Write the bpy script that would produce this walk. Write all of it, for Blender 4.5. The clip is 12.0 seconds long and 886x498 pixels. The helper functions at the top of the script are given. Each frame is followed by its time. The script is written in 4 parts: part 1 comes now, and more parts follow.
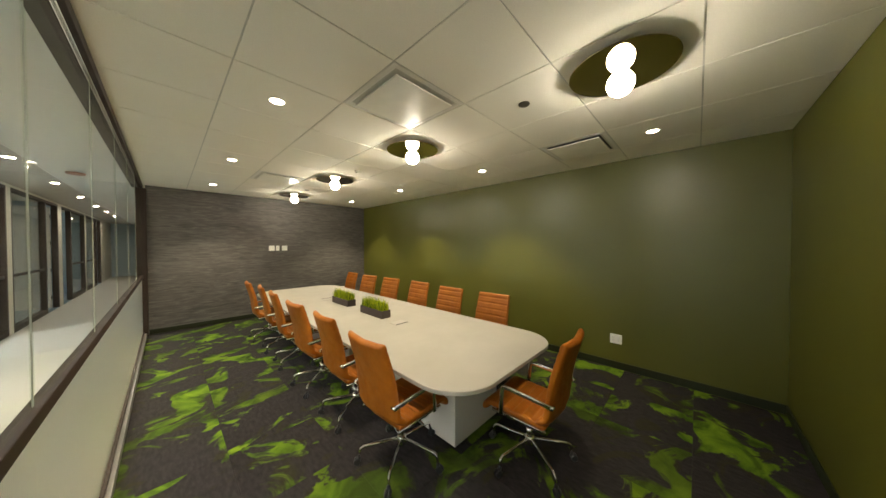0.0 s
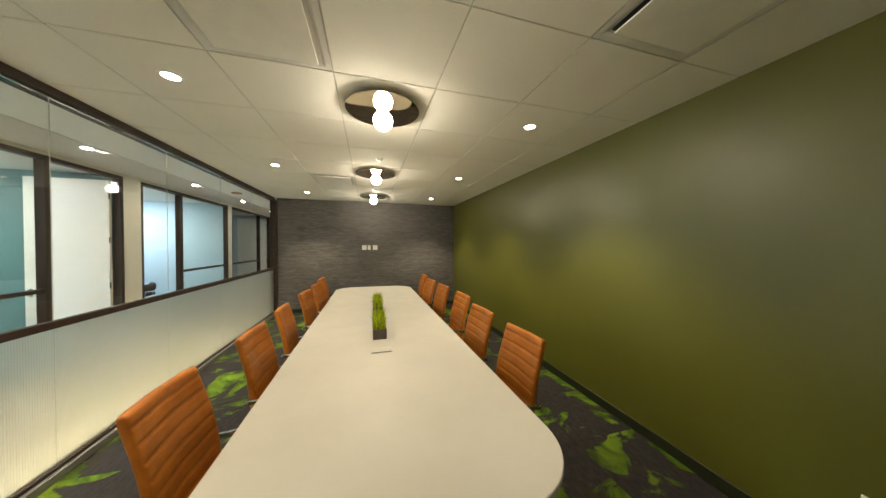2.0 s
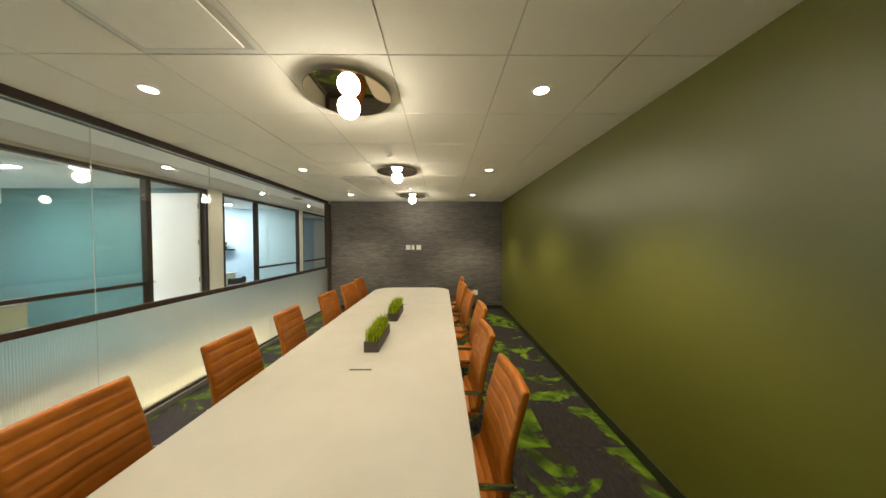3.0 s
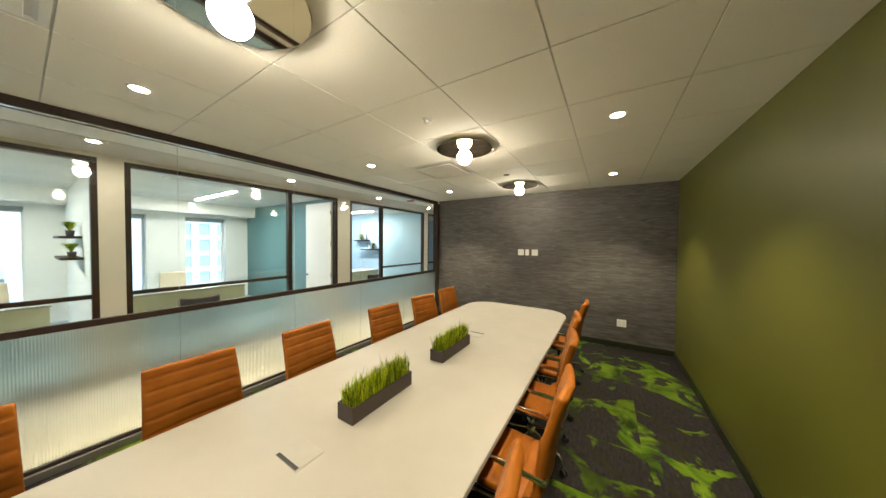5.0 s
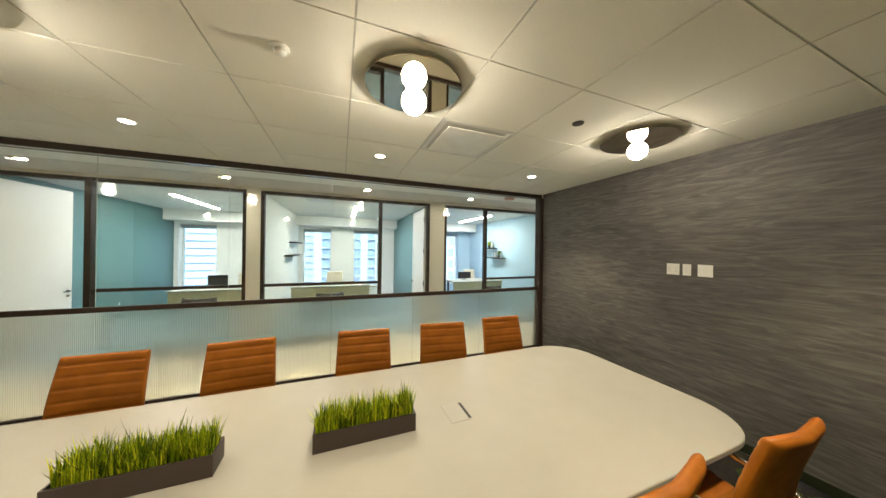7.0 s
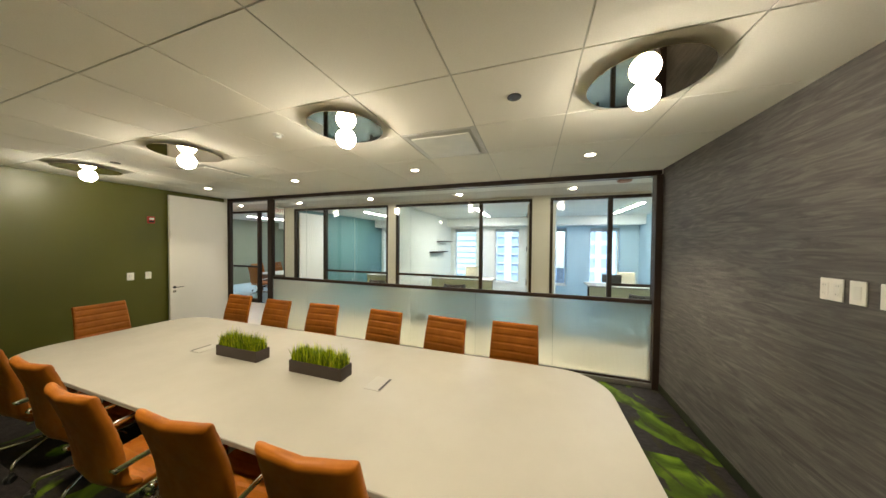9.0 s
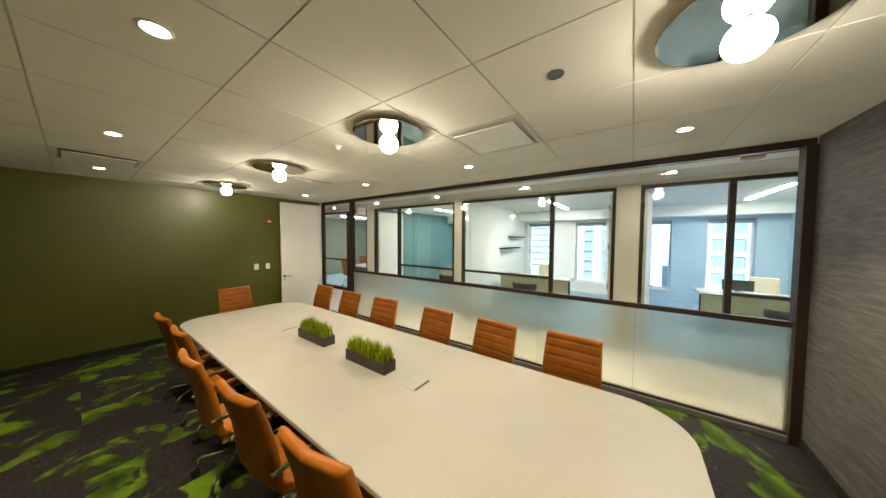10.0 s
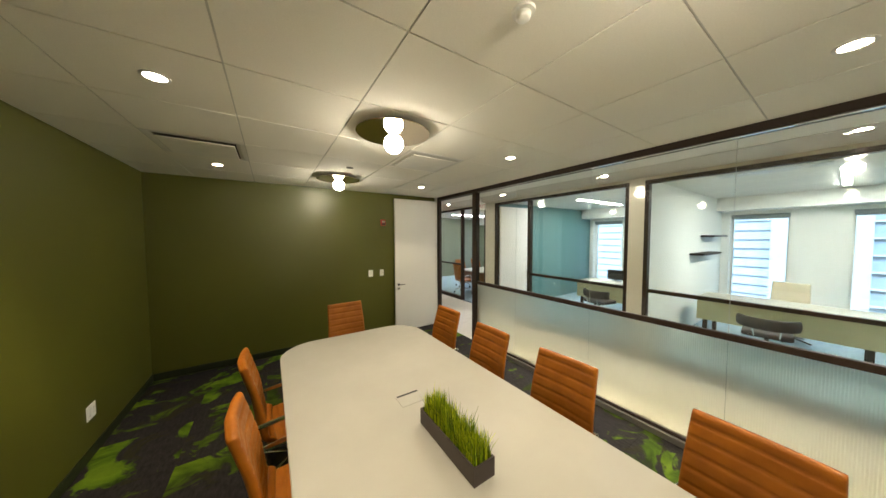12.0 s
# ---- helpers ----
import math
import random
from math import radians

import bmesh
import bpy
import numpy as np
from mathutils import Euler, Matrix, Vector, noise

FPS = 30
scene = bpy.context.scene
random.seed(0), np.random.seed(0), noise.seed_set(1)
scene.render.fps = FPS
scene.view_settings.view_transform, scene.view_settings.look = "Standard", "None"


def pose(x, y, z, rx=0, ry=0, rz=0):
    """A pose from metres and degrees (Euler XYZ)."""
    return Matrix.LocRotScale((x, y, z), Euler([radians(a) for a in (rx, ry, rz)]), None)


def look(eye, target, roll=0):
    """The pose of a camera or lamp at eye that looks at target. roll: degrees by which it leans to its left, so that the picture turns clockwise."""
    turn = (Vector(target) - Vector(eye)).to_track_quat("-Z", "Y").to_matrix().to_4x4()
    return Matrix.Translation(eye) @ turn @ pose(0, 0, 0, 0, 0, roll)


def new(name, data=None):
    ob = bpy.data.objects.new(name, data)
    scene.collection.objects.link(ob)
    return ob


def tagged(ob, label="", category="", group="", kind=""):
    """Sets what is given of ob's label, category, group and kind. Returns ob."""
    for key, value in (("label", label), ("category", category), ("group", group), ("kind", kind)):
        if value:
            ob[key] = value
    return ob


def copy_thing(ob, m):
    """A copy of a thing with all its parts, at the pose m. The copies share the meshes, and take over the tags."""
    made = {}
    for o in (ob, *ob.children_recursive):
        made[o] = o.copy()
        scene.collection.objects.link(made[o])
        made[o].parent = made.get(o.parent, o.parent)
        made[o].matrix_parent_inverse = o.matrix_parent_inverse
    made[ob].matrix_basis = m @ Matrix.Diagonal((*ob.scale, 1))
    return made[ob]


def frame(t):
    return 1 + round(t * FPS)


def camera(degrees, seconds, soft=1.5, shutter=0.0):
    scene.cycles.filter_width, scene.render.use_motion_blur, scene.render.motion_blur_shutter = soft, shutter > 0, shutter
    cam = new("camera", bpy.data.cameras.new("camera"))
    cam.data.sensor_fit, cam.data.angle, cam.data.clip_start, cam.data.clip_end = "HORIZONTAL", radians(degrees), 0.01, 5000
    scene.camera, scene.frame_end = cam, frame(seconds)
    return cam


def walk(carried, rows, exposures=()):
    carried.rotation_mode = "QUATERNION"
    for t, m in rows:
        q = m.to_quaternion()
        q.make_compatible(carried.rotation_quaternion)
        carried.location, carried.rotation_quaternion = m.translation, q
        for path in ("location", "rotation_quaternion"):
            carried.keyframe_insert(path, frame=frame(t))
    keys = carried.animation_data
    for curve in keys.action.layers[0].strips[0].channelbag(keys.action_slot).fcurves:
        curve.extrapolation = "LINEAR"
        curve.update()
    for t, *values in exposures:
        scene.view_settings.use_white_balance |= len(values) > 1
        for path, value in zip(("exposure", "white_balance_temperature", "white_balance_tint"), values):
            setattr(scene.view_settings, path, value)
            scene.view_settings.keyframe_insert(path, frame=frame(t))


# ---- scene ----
cam = camera(118.2, 12.0)
PATH = [
    (0, (-0.029, -0.17, 1.659), (1.415, 1.214, 1.627), -0.1),
    (0.5, (0.426, -0.067, 1.65), (1.708, 1.468, 1.628), -0.2),
    (1, (0.892, -0.046, 1.656), (1.949, 1.652, 1.644), -0.0),
    (1.5, (1.337, -0.05, 1.645), (2.145, 1.779, 1.624), -0.1),
    (2, (1.803, -0.003, 1.667), (2.344, 1.922, 1.634), 0.2),
    (2.5, (2.215, 0.117, 1.7), (2.493, 2.097, 1.649), 0.1),
    (4.5, (3.127, 1.292, 1.746), (2.329, 3.125, 1.694), 0.4),
    (5, (3.191, 1.709, 1.766), (2.136, 3.407, 1.718), 0.5),
    (5.5, (3.247, 2.174, 1.74), (1.951, 3.697, 1.719), 0.4),
    (6, (3.303, 2.688, 1.73), (1.784, 3.989, 1.716), 0.6),
    (6.5, (3.375, 3.225, 1.743), (1.662, 4.257, 1.735), 0.8),
    (7, (3.47, 3.766, 1.761), (1.604, 4.486, 1.764), 0.8),
    (9, (3.694, 5.595, 1.808), (1.799, 4.955, 1.771), 0.5),
    (9.5, (3.618, 5.814, 1.835), (1.842, 4.896, 1.778), 0.5),
    (10, (3.468, 5.836, 1.872), (1.843, 4.672, 1.786), 0.3),
    (10.5, (3.329, 5.69, 1.868), (1.871, 4.324, 1.767), 0.4),
    (11, (3.18, 5.406, 1.848), (1.89, 3.882, 1.735), 0.2),
    (11.5, (3.016, 4.967, 1.887), (1.867, 3.334, 1.78), 0.2),
    (12, (2.758, 4.167, 1.913), (1.665, 2.495, 1.82), -0.2),
]
walk(cam, [(t, look(eye, target, roll)) for t, eye, target, roll in PATH], exposures=[(0, 2.58), (0.5, 2.62), (2.5, 2.58), (5.0, 2.64), (6.0, 2.56), (7.0, 2.48), (9.0, 2.47), (10.0, 2.53), (11.3, 2.53), (12.0, 2.47)])
# ---- world and light ----
world = bpy.data.worlds.new("sky")
scene.world = world
world.use_nodes = True
wn, wl = world.node_tree.nodes, world.node_tree.links
sky = wn.new("ShaderNodeTexSky")
sky.sky_type, sky.sun_disc = "NISHITA", False
sky.sun_elevation, sky.sun_rotation = radians(37), radians(85)
wl.new(sky.outputs["Color"], wn["Background"].inputs["Color"])
wn["Background"].inputs["Strength"].default_value = 0.15
sun_data = bpy.data.lights.new("sun", "SUN")
sun_data.energy, sun_data.angle, sun_data.color = 1.35, radians(10), (0.80, 0.91, 1.0)
sun_ob = new("sun", sun_data)
sun_ob.matrix_world = look((24, 2, 18), (0, 0, 0))

GLOBE_LIGHT, DOWN_LIGHT, HALL_LIGHT, LINE_LIGHT = 22.5, 13.0, 94.0, 39.0
BEAM_LIGHT, BEAM_ANGLE = 26.0, 99
DAY = (0.93, 0.96, 1.0)


# ---- materials ----
class Mat:
    """A node material with a Principled shader and short ways to feed it."""

    def __init__(self, name, color=(0.5, 0.5, 0.5), rough=0.5, metal=0.0, spec=0.5):
        self.m = bpy.data.materials.new(name)
        self.m.use_nodes = True
        self.n, self.l = self.m.node_tree.nodes, self.m.node_tree.links
        self.b = self.n["Principled BSDF"]
        self.b.inputs["Base Color"].default_value = (*color, 1)
        self.b.inputs["Roughness"].default_value = rough
        self.b.inputs["Metallic"].default_value = metal
        self.b.inputs["Specular IOR Level"].default_value = spec
        self.geo = None

    def pos(self, scale=(1, 1, 1), source=None):
        if source is None:
            if self.geo is None:
                self.geo = self.n.new("ShaderNodeNewGeometry")
            source = self.geo.outputs["Position"]
        mp = self.n.new("ShaderNodeMapping")
        mp.inputs["Scale"].default_value = scale
        self.l.new(source, mp.inputs["Vector"])
        return mp.outputs["Vector"]

    def obj(self, scale=(1, 1, 1)):
        tc = self.n.new("ShaderNodeTexCoord")
        return self.pos(scale, tc.outputs["Object"])

    def noise(self, vec, scale, detail=3.0, rough=0.55, dist=0.0):
        t = self.n.new("ShaderNodeTexNoise")
        t.inputs["Scale"].default_value, t.inputs["Detail"].default_value = scale, detail
        t.inputs["Roughness"].default_value, t.inputs["Distortion"].default_value = rough, dist
        self.l.new(vec, t.inputs["Vector"])
        return t.outputs["Fac"]

    def ramp(self, fac, *stops):
        r = self.n.new("ShaderNodeValToRGB")
        while len(r.color_ramp.elements) < len(stops):
            r.color_ramp.elements.new(0.5)
        for e, (p, c) in zip(r.color_ramp.elements, stops):
            e.position = p
            e.color = (*c, 1) if isinstance(c, tuple) else (c, c, c, 1)
        self.l.new(fac, r.inputs["Fac"])
        return r.outputs["Color"]

    def mix(self, fac, a, b, kind="MIX"):
        x = self.n.new("ShaderNodeMix")
        x.data_type, x.blend_type = "RGBA", kind
        for sock, v in ((x.inputs[0], fac), (x.inputs[6], a), (x.inputs[7], b)):
            if isinstance(v, tuple):
                sock.default_value = (*v, 1)
            elif isinstance(v, (int, float)):
                sock.default_value = v
            else:
                self.l.new(v, sock)
        return x.outputs[2]

    def math(self, op, a, b=0.0):
        x = self.n.new("ShaderNodeMath")
        x.operation = op
        for sock, v in ((x.inputs[0], a), (x.inputs[1], b)):
            if isinstance(v, (int, float)):
                sock.default_value = v
            else:
                self.l.new(v, sock)
        return x.outputs[0]

    def color(self, sock):
        self.l.new(sock, self.b.inputs["Base Color"])

    def rough(self, sock):
        self.l.new(sock, self.b.inputs["Roughness"])

    def bump(self, height, strength=0.3, distance=0.002):
        b = self.n.new("ShaderNodeBump")
        b.inputs["Strength"].default_value, b.inputs["Distance"].default_value = strength, distance
        self.l.new(height, b.inputs["Height"])
        self.l.new(b.outputs["Normal"], self.b.inputs["Normal"])

    def glow(self, color, strength):
        self.b.inputs["Emission Color"].default_value = (*color, 1)
        self.b.inputs["Emission Strength"].default_value = strength


def painted(name, color, rough, vary=0.06, spec=0.5, grain=240):
    k = Mat(name, color, rough, 0, spec)
    p = k.pos()
    big = k.noise(p, 1.3, 4)
    lo, hi = tuple(c * (1 - vary) for c in color), tuple(min(1, c * (1 + vary)) for c in color)
    k.color(k.ramp(big, (0.3, lo), (0.7, hi)))
    k.bump(k.noise(p, grain, 2), 0.12, 0.001)
    return k.m


def plain(name, color, rough=0.4, metal=0.0, spec=0.5):
    k = Mat(name, color, rough, metal, spec)
    f = k.noise(k.obj(), 7, 4)
    k.color(k.ramp(f, (0.3, tuple(c * 0.95 for c in color)), (0.7, tuple(min(1, c * 1.04) for c in color))))
    k.rough(k.ramp(k.noise(k.obj(), 4, 3), (0.3, rough * 0.92), (0.7, min(1, rough * 1.08))))
    return k.m


def glowing(name, color, strength):
    k = Mat(name, (0.9, 0.9, 0.88), 0.4)
    k.glow(color, strength)
    return k.m


GREEN = painted("green_eggshell_paint", (0.091, 0.091, 0.0105), 0.40, 0.05, 0.58)
TEAL = painted("teal_paint", (0.082, 0.178, 0.178), 0.45)
GREY_GREEN = painted("grey_green_paint", (0.15, 0.165, 0.115), 0.45)
BLUE = painted("pale_blue_paint", (0.40, 0.53, 0.62), 0.55)
WHITE_WALL = painted("white_wall_paint", (0.81, 0.79, 0.75), 0.6, 0.02)
PIER = painted("warm_white_wall_paint", (0.66, 0.62, 0.53), 0.6, 0.02)
DOOR_WHITE = painted("white_door_lacquer", (0.76, 0.73, 0.66), 0.35, 0.02)
CEILING_PLAIN = painted("plasterboard_ceiling", (0.72, 0.70, 0.65), 0.8, 0.02)
BASE = plain("dark_green_vinyl_baseboard", (0.019, 0.023, 0.009), 0.55, 0.0, 0.3)
BRONZE = plain("dark_bronze_aluminium", (0.030, 0.019, 0.013), 0.5, 0.0, 0.25)
CHROME = Mat("polished_chrome", (0.82, 0.80, 0.77), 0.10, 1.0).m
MIRROR = Mat("bronze_mirror", (0.62, 0.54, 0.42), 0.03, 1.0).m
BLACK = plain("black_plastic", (0.018, 0.018, 0.018), 0.45)
PLATE = plain("white_plastic_plate", (0.78, 0.76, 0.70), 0.35)
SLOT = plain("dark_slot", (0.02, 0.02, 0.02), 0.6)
RED = plain("red_plastic", (0.45, 0.035, 0.02), 0.4)
TRIM_WHITE = plain("white_metal_trim", (0.74, 0.72, 0.67), 0.4)
PLANTER = plain("charcoal_planter", (0.047, 0.034, 0.027), 0.55)
SOIL = plain("dark_soil", (0.02, 0.016, 0.012), 0.9)
GLOBE = glowing("lit_opal_globe", (1.0, 0.90, 0.72), GLOBE_LIGHT)
LENS = glowing("lit_downlight_lens", (1.0, 0.88, 0.68), DOWN_LIGHT)
HALL_LENS = glowing("lit_corridor_downlight_lens", (1.0, 0.90, 0.74), HALL_LIGHT)
LINE = glowing("lit_linear_diffuser", DAY, LINE_LIGHT)


def wallcovering():
    k = Mat("grey_streaked_wallcovering", (0.1, 0.1, 0.1), 0.6, 0, 0.35)
    a = k.noise(k.pos((1.35, 1, 11)), 1.75, 6, 0.62, 1.7)
    b = k.noise(k.pos((2.5, 1, 110)), 3.0, 4, 0.6)
    c = k.noise(k.pos((0.5, 1, 0.9)), 1.0, 3)
    f = k.math("ADD", k.math("MULTIPLY", a, 0.82), k.math("MULTIPLY", b, 0.18))
    col = k.ramp(f, (0.34, (0.040, 0.036, 0.036)), (0.5, (0.098, 0.089, 0.082)), (0.66, (0.185, 0.168, 0.150)))
    k.color(k.mix(0.35, col, k.ramp(c, (0.3, (0.07, 0.062, 0.055)), (0.7, (0.13, 0.12, 0.105)))))
    k.bump(f, 0.6, 0.006)
    return k.m


def carpet():
    k = Mat("charcoal_carpet_with_lime_foliage", (0.05, 0.05, 0.05), 0.95, 0, 0.15)
    info = k.n.new("ShaderNodeObjectInfo")
    cut = k.math("MULTIPLY", k.math("GREATER_THAN", info.outputs["Random"], 0.66), info.outputs["Random"])
    shift = k.n.new("ShaderNodeVectorMath")
    shift.operation = "ADD"
    vec = k.n.new("ShaderNodeCombineXYZ")
    k.l.new(k.math("MULTIPLY", cut, 9.0), vec.inputs[0])
    k.l.new(k.math("MULTIPLY", cut, 5.0), vec.inputs[1])
    k.l.new(k.pos((1.12, 1.22, 1)), shift.inputs[0])
    k.l.new(vec.outputs[0], shift.inputs[1])
    p = shift.outputs[0]
    shape = k.noise(p, 1.75, 6, 0.56, 1.0)
    tone = k.noise(p, 2.3, 6, 0.55, 1.4)
    mask = k.ramp(shape, (0.534, 0.0), (0.570, 1.0))
    depth = k.ramp(k.noise(p, 0.8, 2), (0.40, 0.42), (0.58, 1.0))
    faint = k.ramp(k.noise(p, 1.7, 4, 0.6, 2.0), (0.56, 0.0), (0.62, 0.55))
    leaf = k.ramp(tone, (0.34, (0.022, 0.040, 0.005)), (0.45, (0.060, 0.115, 0.008)), (0.55, (0.125, 0.215, 0.011)), (0.68, (0.20, 0.31, 0.018)))
    leaf = k.mix(depth, (0.040, 0.052, 0.010), leaf)
    pile = k.noise(k.pos(), 420, 2)
    ground = k.ramp(k.noise(k.pos((3, 1, 1)), 14, 4), (0.3, (0.021, 0.018, 0.019)), (0.7, (0.039, 0.034, 0.034)))
    ground = k.mix(faint, ground, (0.036, 0.034, 0.010))
    both = k.mix(mask, ground, leaf)
    k.color(k.mix(0.5, both, k.ramp(pile, (0.25, 0.35), (0.75, 1.0)), "MULTIPLY"))
    k.bump(pile, 0.6, 0.004)
    return k.m


def corridor_carpet(name, lo, hi):
    k = Mat(name, lo, 0.9, 0, 0.2)
    f = k.noise(k.pos((1, 6, 1)), 3, 6, 0.7)
    pile = k.noise(k.pos(), 300, 2)
    k.color(k.mix(0.3, k.ramp(f, (0.3, lo), (0.7, hi)), k.ramp(pile, (0.25, 0.5), (0.75, 1.0)), "MULTIPLY"))
    k.bump(pile, 0.4, 0.003)
    return k.m


def tile_board():
    k = Mat("mineral_fibre_ceiling_tile", (0.74, 0.72, 0.66), 0.85, 0, 0.2)
    p = k.pos()
    k.color(k.mix(0.5, k.ramp(k.noise(p, 0.9, 3), (0.3, (0.84, 0.805, 0.71)), (0.7, (0.88, 0.845, 0.75))),
                  k.ramp(k.noise(p, 160, 3), (0.3, (0.78, 0.745, 0.65)), (0.7, (0.87, 0.835, 0.74)))))
    k.bump(k.noise(p, 210, 3), 0.25, 0.0015)
    return k.m


def leather():
    k = Mat("tan_leather", (0.42, 0.13, 0.025), 0.42, 0, 0.24)
    p = k.obj()
    k.color(k.ramp(k.noise(p, 7, 5, 0.6), (0.3, (0.255, 0.076, 0.006)), (0.7, (0.370, 0.118, 0.009))))
    k.rough(k.ramp(k.noise(p, 22, 3), (0.3, 0.40), (0.7, 0.56)))
    v = k.n.new("ShaderNodeTexVoronoi")
    v.inputs["Scale"].default_value = 260
    k.l.new(p, v.inputs["Vector"])
    k.bump(v.outputs["Distance"], 0.18, 0.001)
    return k.m


def laminate():
    k = Mat("white_laminate", (0.68, 0.65, 0.58), 0.36, 0, 0.45)
    p = k.pos()
    k.color(k.ramp(k.noise(p, 2, 5), (0.3, (0.345, 0.327, 0.278)), (0.7, (0.378, 0.358, 0.308))))
    k.rough(k.ramp(k.noise(p, 5, 5), (0.3, 0.46), (0.7, 0.56)))
    return k.m


def clear_glass(name, tint, ior=1.45, grazing=0.12):
    m = bpy.data.materials.new(name)
    m.use_nodes = True
    n, l = m.node_tree.nodes, m.node_tree.links
    n.remove(n["Principled BSDF"])
    tr, gl, mx = n.new("ShaderNodeBsdfTransparent"), n.new("ShaderNodeBsdfGlossy"), n.new("ShaderNodeMixShader")
    lw, pw, ma = n.new("ShaderNodeLayerWeight"), n.new("ShaderNodeMath"), n.new("ShaderNodeMath")
    lw.inputs["Blend"].default_value = 0.5
    pw.operation, ma.operation = "POWER", "MULTIPLY_ADD"
    pw.inputs[1].default_value = 5.0
    f0 = ((ior - 1) / (ior + 1)) ** 2
    ma.inputs[1].default_value, ma.inputs[2].default_value = grazing * (1 - f0), f0
    l.new(lw.outputs["Facing"], pw.inputs[0])
    l.new(pw.outputs[0], ma.inputs[0])
    tr.inputs["Color"].default_value = (*tint, 1)
    gl.inputs["Roughness"].default_value = 0.0
    l.new(ma.outputs[0], mx.inputs[0])
    l.new(tr.outputs[0], mx.inputs[1])
    l.new(gl.outputs[0], mx.inputs[2])
    l.new(mx.outputs[0], n["Material Output"].inputs["Surface"])
    return m


def reeded_glass():
    k = Mat("reeded_glass", (0.82, 0.81, 0.65), 0.30, 0, 0.5)
    k.b.inputs["Transmission Weight"].default_value = 1.0
    k.b.inputs["IOR"].default_value = 1.32
    return k.m


def grass_blades():
    k = Mat("artificial_grass", (0.1, 0.2, 0.02), 0.6, 0, 0.12)
    r = k.geo or k.n.new("ShaderNodeNewGeometry")
    col = k.ramp(r.outputs["Random Per Island"], (0.0, (0.030, 0.062, 0.003)), (0.42, (0.165, 0.255, 0.006)), (0.78, (0.42, 0.51, 0.012)), (1.0, (0.66, 0.65, 0.028)))
    k.color(col)
    k.b.inputs["Subsurface Weight"].default_value = 0.0
    return k.m


WALLCOVER, CARPET, TILE, LEATHER, LAMINATE = wallcovering(), carpet(), tile_board(), leather(), laminate()
HALL_FLOOR = corridor_carpet("pale_beige_corridor_carpet", (0.58, 0.555, 0.51), (0.68, 0.655, 0.61))
OFFICE_FLOOR = corridor_carpet("grey_blue_office_carpet", (0.24, 0.34, 0.41), (0.36, 0.47, 0.54))
GRID = plain("ceiling_grid_shadow_gap", (0.56, 0.54, 0.48), 0.6)
COATED = clear_glass("blue_coated_window_glass", (0.80, 0.90, 1.0))
GLASS, REEDED = clear_glass("clear_glass", (0.965, 0.98, 0.945)), reeded_glass()
FRONT_GLASS = clear_glass("office_front_glass", (0.965, 0.98, 0.945), grazing=0.85)
SEAL = plain("clear_silicone_joint", (0.50, 0.51, 0.44), 0.22)
GRASS = grass_blades()
DESK = plain("olive_laminate", (0.50, 0.47, 0.29), 0.4)
CREAM = plain("cream_upholstery", (0.62, 0.54, 0.40), 0.7)
DARK_CLOTH = plain("dark_brown_upholstery", (0.035, 0.028, 0.028), 0.7)
CONCRETE = painted("pale_precast_facade", (0.55, 0.58, 0.64), 0.8)
FAR_PANE = plain("far_window_glass", (0.31, 0.36, 0.43), 0.35, 0.0, 0.3)
VENT_METAL = plain("satin_vent_metal", (0.70, 0.675, 0.62), 0.36, 0.1)
VENT_WHITE = plain("off_white_vent_plate", (0.80, 0.77, 0.68), 0.32, 0.0, 0.5)
SILL_METAL = plain("brushed_grey_sill", (0.22, 0.21, 0.19), 0.4, 0.5)
# greyer tone that paints in the shade on the far side of the corridor ceiling
HALL_SHADE = painted("shaded_grey_beige_ceiling", (0.52, 0.48, 0.42), 0.75, 0.02)
PICTURE = plain("pale_print_on_paper", (0.55, 0.56, 0.55), 0.5)
WALNUT = plain("warm_brown_wood", (0.17, 0.075, 0.032), 0.4)
BLIND = plain("grey_roller_blind", (0.30, 0.32, 0.33), 0.7)


# ---- mesh helpers ----
def mesh_of(bm, name, material, smooth=False):
    me = bpy.data.meshes.new(name)
    bm.normal_update()
    bm.to_mesh(me)
    bm.free()
    me.materials.append(material)
    if smooth:
        for poly in me.polygons:
            poly.use_smooth = True
    return me


def part(name, bm, material, parent, label="", smooth=False):
    """Links a bmesh as one mesh object under a thing or a part."""
    ob = new(name, mesh_of(bm, name, material, smooth))
    ob.parent = parent
    return tagged(ob, label)


def thing(name, label, category, group="", m=None, kind=""):
    ob = tagged(new(name), label, category, group, kind)
    if m is not None:
        ob.matrix_basis = m
    return ob


def solid(name, bm, material, label, category, kind="structure", smooth=False):
    return tagged(new(name, mesh_of(bm, name, material, smooth)), label, category, "", kind)


def box(*args, bevel=0.0, seg=2, bm=None):
    """Adds a box x0, x1, y0, y1, z0, z1 to bm, with rounded edges where bevel is given."""
    x0, x1, y0, y1, z0, z1 = args
    own = bmesh.new()
    made = bmesh.ops.create_cube(own, size=1.0, matrix=Matrix.LocRotScale(((x0 + x1) / 2, (y0 + y1) / 2, (z0 + z1) / 2), None, (x1 - x0, y1 - y0, z1 - z0)))
    if bevel:
        bmesh.ops.bevel(own, geom=own.edges[:], offset=bevel, segments=seg, profile=0.5, affect="EDGES")
    if bm is None:
        return own
    me = bpy.data.meshes.new("scratch")
    own.to_mesh(me)
    own.free()
    bm.from_mesh(me)
    bpy.data.meshes.remove(me)
    return bm


